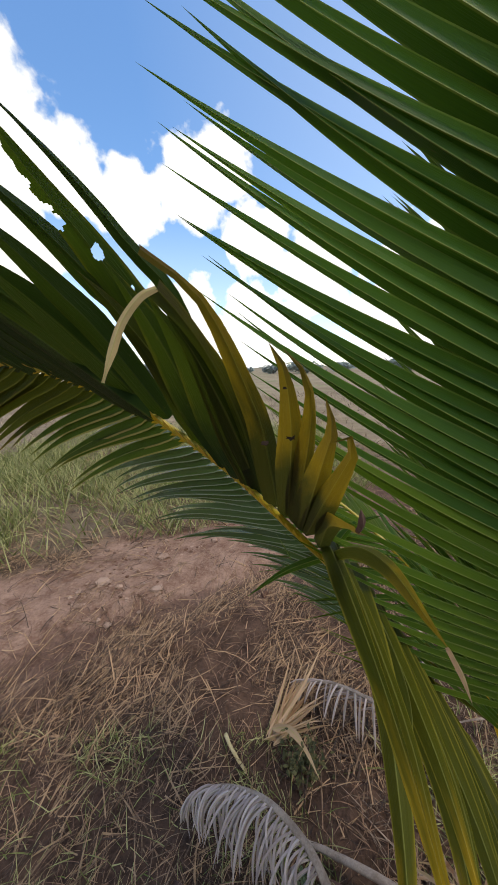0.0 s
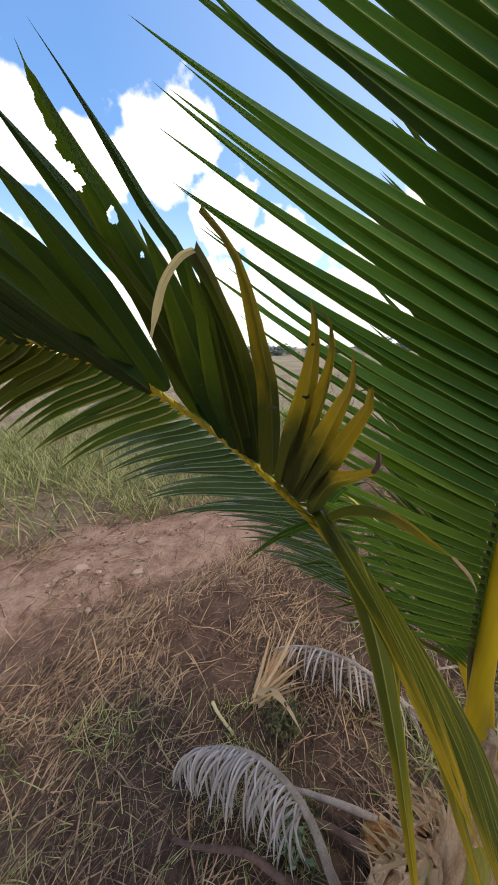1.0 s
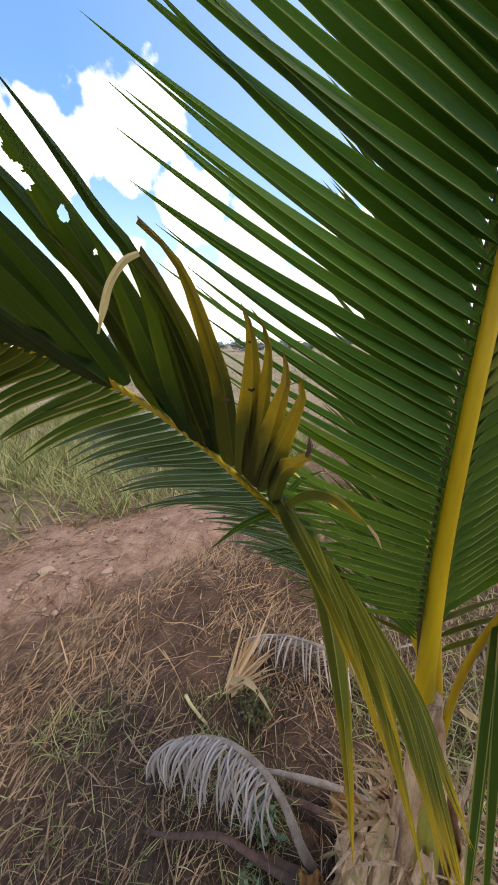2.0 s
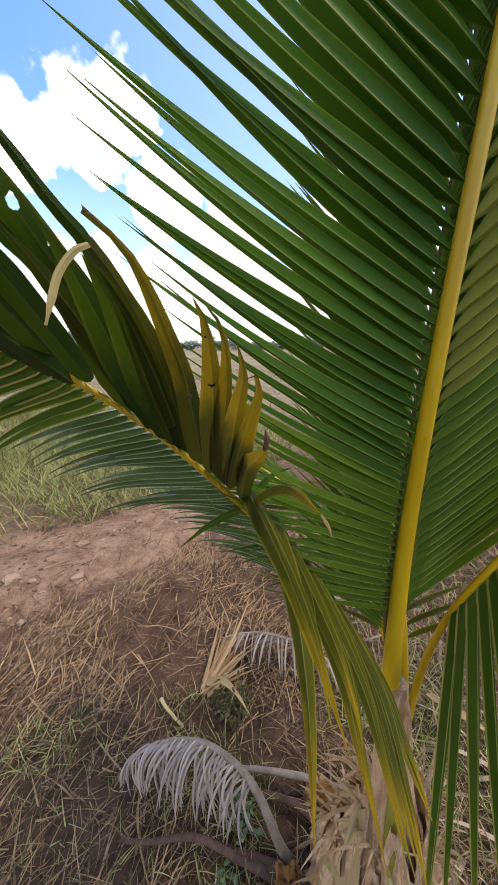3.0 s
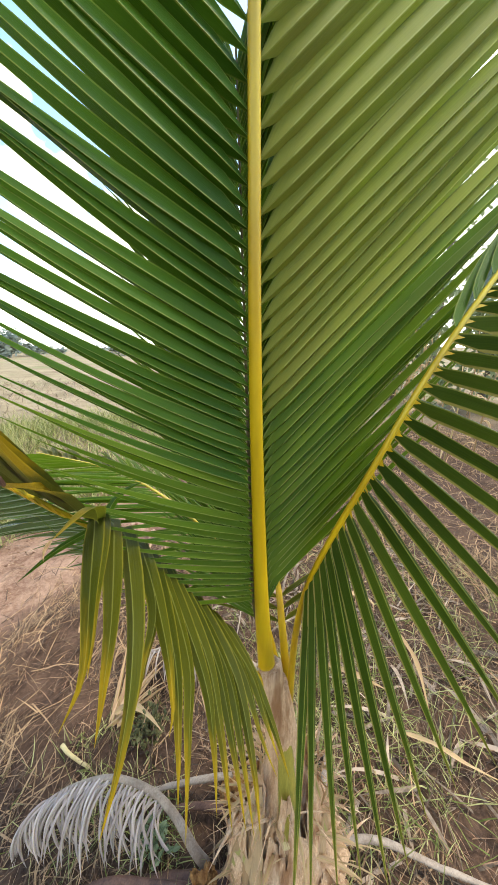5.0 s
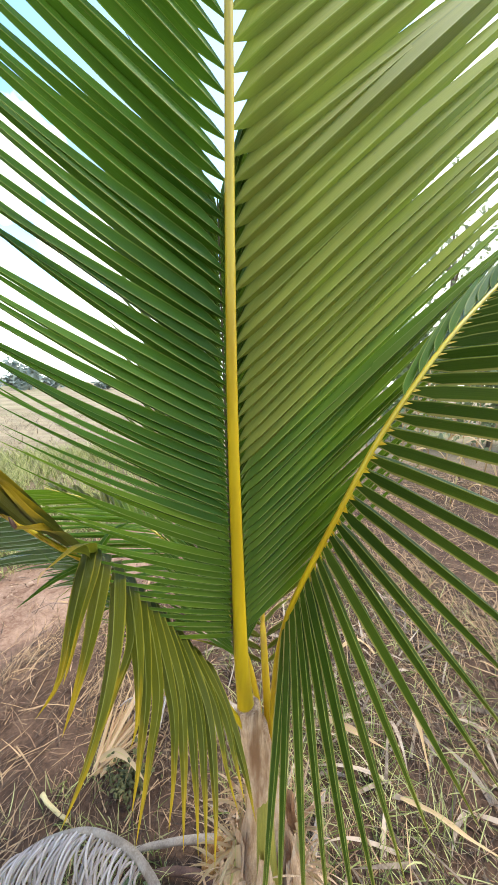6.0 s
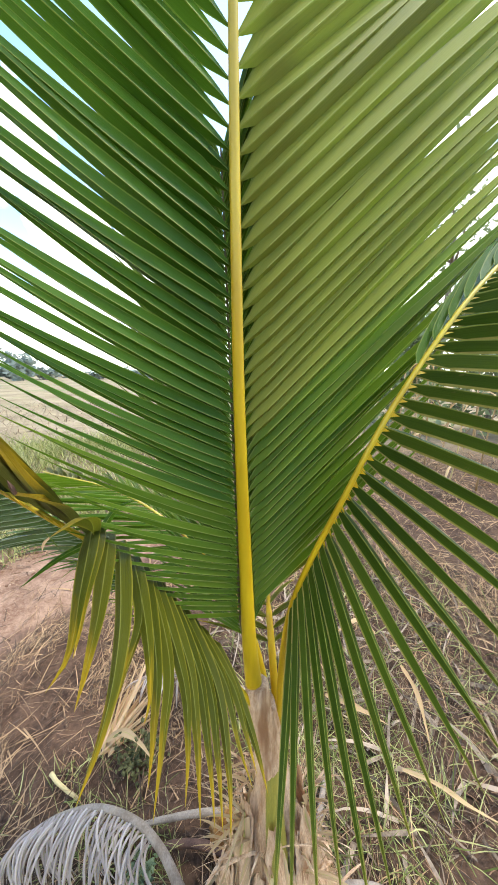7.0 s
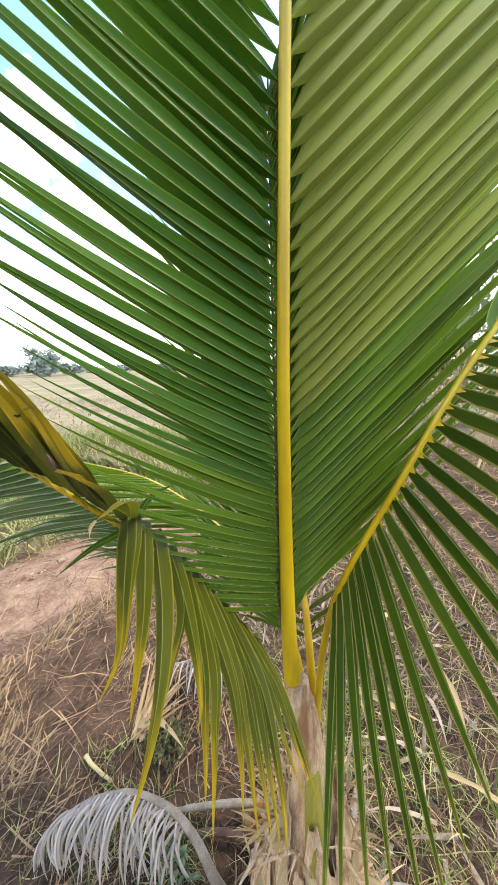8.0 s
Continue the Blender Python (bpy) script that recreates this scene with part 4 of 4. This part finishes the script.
stick("dead_stalk", [(0.13, 0.69, 0.03), (0.25, 0.63, 0.07), (0.38, 0.57, 0.09), (0.5, 0.52, 0.06)], 0.008, 0.013, DEADSTALK, "grey dead palm stalk lying on the soil", "stalk", "dead stalks")
stick("dead_stalk", [(-0.24, 0.60, 0.01), (-0.14, 0.555, 0.055), (0.0, 0.525, 0.075), (0.12, 0.46, 0.06), (0.26, 0.39, 0.02)], 0.006, 0.013, BROWNSTALK, "reddish brown dead palm stalk, arched", "stalk", "dead stalks")
stick("dead_stalk", [(0.09, 0.50, 0.01), (0.2, 0.44, 0.03), (0.32, 0.36, 0.05)], 0.017, 0.02, BROWNSTALK, "dark brown dead palm stalk beside the stem", "stalk", "dead stalks")
stick("dead_stalk", [(0.17, 0.62, 0.02), (0.3, 0.55, 0.05), (0.42, 0.45, 0.06)], 0.010, 0.014, BROWNSTALK, "brown dead palm stalk under the curled leaf", "stalk", "dead stalks")
stick("dead_stalk", [(0.83, 0.53, 0.03), (0.74, 0.46, 0.05), (0.62, 0.35, 0.07)], 0.008, 0.013, DEADSTALK, "thin grey dead stalk", "stalk", "dead stalks")
stick("dead_stalk", [(0.58, 0.29, 0.08), (0.72, 0.22, 0.09), (0.86, 0.10, 0.05), (1.0, -0.02, 0.02)], 0.012, 0.007, DEADSTALK, "tan dead palm stalk beside the stem", "stalk", "dead stalks")
stick("yellow_stick", [(-0.125, 0.98, 0.03), (-0.09, 0.92, 0.035), (-0.035, 0.86, 0.02)], 0.008, 0.006, CUTWOOD, "short yellow stick on the straw", "stick")


def dry_leaf(ctrl, width, label, normal=(0, -0.3, 1), mat=None, group="dry leaves", fold=0.35):
    """A broad dry blade along a curve."""
    pts = curve_points(ctrl, 16)
    tan = tangents(pts)
    buf = Buf()
    n0 = np.asarray(normal, float)
    for i, (p, t) in enumerate(zip(pts, tan)):
        s = i / 15
        m = unit(n0 - np.dot(n0, t) * t)
        m = turn(m, t, 0.5 * math.sin(s * 5))
        side = np.cross(t, m)
        w = 0.5 * width * max(0.05, width_at(s, 0.5, 0.5)) * (1 + 0.15 * math.sin(s * 17))
        for u, k, h in ((0, -1, 0), (0.5, 0, 1), (1, 1, 0)):
            buf.v.append(p + side * k * w + m * fold * w * (0.5 - h))
            buf.uv.append((u, s))
    for i in range(15):
        a = 3 * i
        buf.f += [(a, a + 1, a + 4, a + 3), (a + 1, a + 2, a + 5, a + 4)]
    ob = new("dry_leaf", buf.mesh("dry_leaf", mat or TAN, True, ctrl[0]))
    ob.location = ctrl[0]
    return tagged(ob, label, "dry leaf", group)


def dry_tuft(at, seed):
    """Torn strips of an old leaf that stand out of the straw in a plume."""
    r = random.Random(seed)
    root = thing("dry_tuft", at, "plume of torn tan leaf strips standing in the straw", "dry leaf", "dry leaves")
    for i in range(26):
        lf = Buf()
        a = r.gauss(0, 1)
        p = np.array(at) + np.array((r.gauss(0, 0.012), r.gauss(0, 0.012), 0.0))
        blade(lf, p, (0.95 + 0.22 * a, 0.75 - 0.25 * a, r.uniform(0.25, 0.6)), (r.gauss(0, 0.5), -0.6, 0.7), r.uniform(0.2, 0.5), r.uniform(0.006, 0.022), (r.gauss(0, 0.2), r.gauss(0, 0.2), r.gauss(-0.4, 0.4)), 1.2, 0.5, r.gauss(0, 1.2), 12, 0.15, r.random(), full=0.3)
        part("strip", lf, TORN, root)
    return root


dry_tuft((0.065, 0.965, 0.03), 61)
dry_leaf([(0.07, 0.99, 0.05), (0.13, 0.94, 0.12), (0.18, 0.87, 0.13), (0.225, 0.80, 0.09)], 0.024, "pale curled dry leaf over the soil")
dry_leaf([(1.40, 0.66, 0.09), (1.32, 0.52, 0.12), (1.25, 0.42, 0.08), (1.2, 0.35, 0.03)], 0.018, "long tan dry leaf on the litter")
dry_leaf([(1.04, 0.37, 0.08), (1.1, 0.28, 0.1), (1.17, 0.2, 0.06), (1.26, 0.10, 0.03)], 0.014, "broad tan dry leaf on the litter")
dry_leaf([(1.5, 0.9, 0.03), (1.4, 0.95, 0.12), (1.25, 0.97, 0.08)], 0.028, "tan dry leaf on the litter")
dry_leaf([(1.0, 0.75, 0.03), (1.05, 0.62, 0.08), (1.15, 0.5, 0.05)], 0.024, "tan dry leaf on the litter")
for place, size, lab in (((0.235, 0.385, 0.06), (0.04, 0.035, 0.10), "orange brown rotting husk at the foot of the palm"), ((0.405, 0.525, 0.06), (0.06, 0.05, 0.06), "brown block of fibre beside the stem"), ((0.31, 0.33, 0.03), (0.06, 0.045, 0.04), "brown fibrous husk lying beside the stem")):
    bm = bmesh.new()
    bmesh.ops.create_icosphere(bm, subdivisions=4, radius=1.0)
    for v in bm.verts:
        k = 1 + 0.5 * noise.noise(v.co * 1.7 + Vector(place) * 9) - 0.55 * abs(noise.noise(Vector((v.co.x * 7, v.co.y * 7, v.co.z * 1.5)) + Vector(place) * 5)) + 0.15 * noise.noise(v.co * 8)
        v.co = Vector((v.co.x * size[0], v.co.y * size[1], v.co.z * size[2])) * k
    me = bpy.data.meshes.new("husk")
    bm.to_mesh(me)
    bm.free()
    me.materials.append(HUSK)
    me.polygons.foreach_set("use_smooth", [True] * len(me.polygons))
    ob = new("husk", me)
    ob.location = place
    tagged(ob, lab, "husk", "husks")


# ---- straw, stubble and grass ----
def strewn(name, count, seed, area, size, width, mat, label, category, keep=None, rise=(0.05, 0.2), sag=0.4, lift=0.02, segs=4, taper=True, lean=None):
    """Many thin blades on the ground as one mesh. rise: mean and spread of how steeply they stand."""
    r = np.random.default_rng(seed)
    x, y = r.uniform(*area[0], count * 4), r.uniform(*area[1], count * 4)
    if keep:
        ok = np.array([keep(a, b) for a, b in zip(x, y)]) > r.random(len(x))
        x, y = x[ok], y[ok]
    x, y = x[:count], y[:count]
    n = len(x)
    z = np.array([height(a, b) for a, b in zip(x, y)]) + r.uniform(0, lift, n)
    a = r.uniform(0, 2 * math.pi, n) if lean is None else r.normal(lean, 0.6, n)
    up = r.normal(rise[0], rise[1], n)
    d = np.stack([np.cos(a), np.sin(a), up], 1)
    length, w = r.uniform(*size, n), r.uniform(*width, n)
    bend = np.stack([r.normal(0, 0.35, n), r.normal(0, 0.35, n), -sag * r.uniform(0.3, 1.6, n)], 1)
    nrm = np.stack([r.normal(0, 0.6, n), r.normal(0, 0.6, n), np.ones(n)], 1)
    p = np.stack([x, y, z], 1)
    vs = np.empty((n, segs + 1, 2, 3))
    for i in range(segs + 1):
        s = i / segs
        dd = d + bend * s
        dd /= np.linalg.norm(dd, axis=1)[:, None]
        side = np.cross(dd, nrm)
        side /= np.linalg.norm(side, axis=1)[:, None] + 1e-9
        ww = (w * (1 - s ** 2 * 0.92 if taper else 1.0) * 0.5)[:, None]
        vs[:, i, 0], vs[:, i, 1] = p - side * ww, p + side * ww
        p = p + dd * (length / segs)[:, None]
        low = np.array([height(q[0], q[1]) for q in p]) + 0.003
        p[:, 2] = np.maximum(p[:, 2], low)
    k = np.arange(n)[:, None] * (2 * (segs + 1)) + 2 * np.arange(segs)[None, :]
    faces = np.stack([k, k + 1, k + 3, k + 2], -1).reshape(-1, 4)
    me = bpy.data.meshes.new(name)
    me.from_pydata(vs.reshape(-1, 3).tolist(), [], faces.tolist())
    me.materials.append(mat)
    return tagged(new(name, me), label, category, kind="stuff")


def off_track(x, y):
    return abs(y - 0.59 * x - 2.55)


def clumped(x, y):
    if off_track(x, y) < 0.45:
        return 0.09 if x < 0.9 else 0.6
    edge = min(1.0, max(0.0, (x + 4.0) / 0.5), max(0.0, (y + 0.2) / 0.3)) * (0.4 if x < 0.1 and y < 0.85 + 0.4 * noise.noise((x * 3, y * 3, 1.0)) else 1.0)
    n = noise.noise((x * 2.3, y * 2.3, 9.1))
    return edge * (1.0 if n > 0.02 else 0.4 if n > -0.18 else 0.06) * (0.3 if 0.55 < x < 2.2 and y < 1.6 else 1.0)


def tufted(x, y):
    return 1.0 if noise.noise((x * 4.0, y * 4.0, 2.7)) > 0.0 else 0.15


def patchy(x, y):
    return 0.15 + 0.85 * max(0.0, noise.noise((x * 0.8, y * 0.8, 5.5)) + 0.2)


def grassy(x, y):
    g = noise.noise((x * 0.7, y * 0.7, 3.3))
    return 0.0 if y - 0.59 * x < 3.05 - 0.5 * g else (0.9 if g > -0.05 else 0.25)


strewn("straw", 6600, 4, ((-2.3, 2.6), (-0.2, 2.3)), (0.06, 0.24), (0.0026, 0.0066), STRAW, "long dry straw strewn over reddish soil", "straw", clumped, (0.14, 0.3), 0.25, lean=0.95)
strewn("straw", 10000, 3, ((-2.3, 2.6), (-0.2, 2.3)), (0.03, 0.13), (0.0014, 0.004), STRAW, "dry straw strewn over reddish soil", "straw", clumped, (0.12, 0.35), 0.3)
strewn("straw", 8000, 13, ((-1.2, 2.2), (0.0, 1.9)), (0.03, 0.12), (0.0015, 0.004), DARKSTRAW, "fine brown litter over the soil", "litter", None, (0.3, 0.5), 0.8)
strewn("straw", 11000, 5, ((-4, 6), (2.0, 6.0)), (0.08, 0.3), (0.004, 0.009), STRAW, "dry straw beyond the track", "straw", clumped, (0.15, 0.35), 0.5)
strewn("straw", 3600, 15, ((0.35, 2.2), (-0.2, 1.3)), (0.03, 0.14), (0.0014, 0.004), GREYSTRAW, "grey dry twigs and leaf strips round the palm", "litter", tufted, (0.4, 0.5), 0.7)
strewn("dry_strip", 260, 16, ((0.55, 2.1), (-0.1, 1.4)), (0.1, 0.36), (0.007, 0.022), TAN_STRIP, "pale dry strips of palm leaf in the litter", "litter", None, (0.3, 0.3), 0.9, segs=8)
strewn("straw", 6500, 17, ((1.5, 6.5), (-0.5, 3.6)), (0.08, 0.3), (0.003, 0.009), STRAW, "dry straw and stalk pieces between the palm and the field's edge", "straw", None, (0.25, 0.4), 0.4)
strewn("straw", 5000, 18, ((-5, 6), (-5, 1.9)), (0.08, 0.3), (0.002, 0.007), STRAW, "thin scatter of dry straw over the soil", "straw", patchy, (0.1, 0.3), 0.3)
strewn("stubble", 7000, 6, ((-12, 16), (5.5, 18)), (0.15, 0.4), (0.008, 0.018), TAN_STRIP, "dry stubble over the far field", "stubble", None, (0.9, 0.5), 0.5, segs=3)
strewn("grass", 16000, 7, ((-4.5, 1.5), (1.2, 7.5)), (0.15, 0.45), (0.005, 0.012), GRASSMAT, "green and yellow grass tufts beyond the track", "grass", grassy, (1.6, 0.6), 0.9)
strewn("grass", 1200, 8, ((0.6, 2.4), (0.0, 1.6)), (0.06, 0.22), (0.002, 0.005), GRASSMAT, "sparse green grass among the litter", "grass", None, (0.8, 0.6), 0.9)
strewn("grass", 750, 10, ((0.5, 1.15), (0.2, 0.95)), (0.06, 0.2), (0.002, 0.005), GRASSMAT, "green grass growing through the litter by the palm", "grass", None, (0.9, 0.6), 0.9)
strewn("grass", 2600, 9, ((-1.3, 0.25), (0.1, 1.0)), (0.03, 0.12), (0.0018, 0.004), GRASSMAT, "sparse short grass in the straw", "grass", tufted, (0.9, 0.5), 0.7)


def clods(count, seed):
    """Lumps of dried soil along the track, sunk a little into it, as one mesh."""
    r = random.Random(seed)
    buf = Buf()
    corners = [Vector(c).normalized() for c in ((1, 0, 0), (0, 1, 0), (-1, 0, 0), (0, -1, 0), (0, 0, 1), (1, 1, 1), (-1, 1, 1), (-1, -1, 1), (1, -1, 1))]
    faces = [(0, 5, 8), (1, 6, 5), (2, 7, 6), (3, 8, 7), (4, 5, 6), (4, 6, 7), (4, 7, 8), (4, 8, 5), (0, 1, 5), (1, 2, 6), (2, 3, 7), (3, 0, 8)]
    while len(buf.f) < count * 12:
        x = r.uniform(-3.2, 1.4)
        y = 0.59 * x + 2.5 + r.gauss(0, 0.42)
        if noise.noise((x * 1.7, y * 1.7, 8.0)) < -0.05:
            continue
        size, n = min(0.05, 0.007 * math.exp(r.gauss(0, 0.65))), len(buf.v)
        o = np.array((x, y, height(x, y) - size * 0.1))
        for c in corners:
            k = size * r.uniform(0.65, 1.3)
            buf.v.append(o + np.array((c.x * k * 1.2, c.y * k, c.z * k * 0.8)))
        buf.f += [tuple(n + i for i in f) for f in faces]
    return tagged(new("soil_clods", buf.mesh("soil_clods", CLOD, False)), "reddish lumps of dried soil along the track", "soil", kind="stuff")


clods(1500, 71)


def weed(at, count, size, seed, label, mat=None):
    r = random.Random(seed)
    buf = Buf()
    for i in range(count):
        p = np.array((at[0] + r.gauss(0, size * 0.4), at[1] + r.gauss(0, size * 0.4), at[2] + abs(r.gauss(0, size * 0.6))))
        blade(buf, p, (r.gauss(0, 1), r.gauss(0, 1), r.uniform(0, 0.8)), (r.gauss(0, 0.4), r.gauss(0, 0.4), 1), r.uniform(0.012, 0.028), r.uniform(0.008, 0.016), (0, 0, -0.5), 1.0, 0.2, 0.0, 4, full=0.4)
    ob = new("weed", buf.mesh("weed", mat or WEED))
    return tagged(ob, label, "weed", kind="stuff")


weed((0.145, 0.565, 0.01), 90, 0.07, 31, "small green weed under the curled dead leaf")
weed((0.17, 0.89, 0.0), 240, 0.09, 32, "low mossy weed clump on the soil", MOSS)
weed((0.06, 0.43, 0.0), 40, 0.05, 33, "small pale weed at the foot of the palm")


# ---- trees and stalks round the field ----
def tree(at, tall, spread, seed, leaves, label, leaf=0.12, gap=0.5, bare=0.35, green=None):
    r = random.Random(seed)
    root = thing("tree", at, label, "tree", "trees round the field")
    buf, tips = Buf(), []
    o = np.array(at, float)
    stem = [o + np.array((r.gauss(0, 0.02) * tall * k, r.gauss(0, 0.02) * tall * k, tall * k * 0.75)) for k in (0, 0.3, 0.6, 1.0)]
    tube(buf, curve_points(stem, 10), np.linspace(0.035, 0.008, 10) * tall * 0.6, (0, -1, 0), 7)
    for i in range(9):
        k = r.uniform(bare, 0.98)
        b = curve_points(stem, 20)[int(k * 19)]
        a = r.uniform(0, 2 * math.pi)
        d = np.array((math.cos(a), math.sin(a), r.uniform(0.2, 1.0)))
        e = b + d * spread * r.uniform(0.5, 1.0)
        tube(buf, curve_points([b, (b + e) / 2 + np.array((0, 0, -0.05 * spread)), e], 6), np.linspace(0.010, 0.003, 6) * tall * 0.6, (0.1, 0, 1), 5)
        tips += [e, (b + e) / 2, b * 0.3 + e * 0.7]
    part("trunk", buf, BARK, root)
    crown = Buf()
    for i in range(leaves):
        c = tips[r.randrange(len(tips))]
        p = c + np.array([r.gauss(0, spread * gap * 0.5) for _ in range(3)])
        s = leaf * r.uniform(0.6, 1.4)
        d, m = unit([r.gauss(0, 1) for _ in range(3)]), unit([r.gauss(0, 1) for _ in range(3)])
        e = unit(np.cross(d, m))
        n = len(crown.v)
        crown.v += [p - d * s, p + e * s * 0.5, p + d * s, p - e * s * 0.5]
        crown.f.append((n, n + 1, n + 2, n + 3))
    part("crown", crown, green or FOLIAGE, root)
    return root


tree((12.2, 7.6, 0), 9.0, 2.6, 41, 1700, "tall tree with thin open foliage at the field's edge", 0.09, 0.6, 0.35, TREELEAF)
tree((8.6, 6.4, 0), 3.4, 1.3, 42, 2200, "leafy green bush at the field's edge", 0.11, 0.5, 0.1, TREELEAF)
tree((9.6, 4.4, 0), 3.6, 1.5, 43, 2200, "leafy green bush at the field's edge", 0.11, 0.5, 0.1, TREELEAF)
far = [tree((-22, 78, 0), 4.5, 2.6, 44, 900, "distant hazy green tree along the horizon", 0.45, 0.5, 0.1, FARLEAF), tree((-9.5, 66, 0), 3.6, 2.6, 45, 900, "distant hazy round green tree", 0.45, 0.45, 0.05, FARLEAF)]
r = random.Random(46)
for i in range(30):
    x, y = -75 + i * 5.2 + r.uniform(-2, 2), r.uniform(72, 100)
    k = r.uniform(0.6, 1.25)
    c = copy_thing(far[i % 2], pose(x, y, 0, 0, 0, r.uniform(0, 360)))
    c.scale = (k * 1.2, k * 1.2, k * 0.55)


def dry_stalk(at, tall, seed):
    r = random.Random(seed)
    root = thing("dry_stalk", at, "dry pale standing crop stalk with withered leaves", "stalk", "standing dry stalks")
    o = np.array(at, float)
    top = o + np.array((r.gauss(0, 0.12), r.gauss(0, 0.12), tall))
    b = Buf()
    tube(b, curve_points([o, (o + top) / 2 + np.array((r.gauss(0, 0.03), 0, 0)), top], 8), np.linspace(0.014, 0.007, 8), (0, -1, 0), 7)
    part("stem", b, TAN, root)
    for i in range(5):
        p = o + (top - o) * r.uniform(0.2, 0.95)
        lf = Buf()
        blade(lf, p, (r.gauss(0, 1), r.gauss(0, 1), 0.6), (0, 0, 1), r.uniform(0.3, 0.6), r.uniform(0.03, 0.05), (0, 0, -2.4), 0.9, 0.3, r.gauss(0, 1), 8)
        part("leaf", lf, TAN, root)
    return root


kinds = [dry_stalk((5.0, 3.0, 0), 1.5, 51), dry_stalk((5.6, 3.6, 0), 1.9, 52), dry_stalk((4.6, 2.0, 0), 1.3, 53)]
for i in range(26):
    copy_thing(kinds[i % 3], pose(r.uniform(3.8, 8.0), r.uniform(0.8, 6.0), 0, r.gauss(0, 6), r.gauss(0, 6), r.uniform(0, 360)))
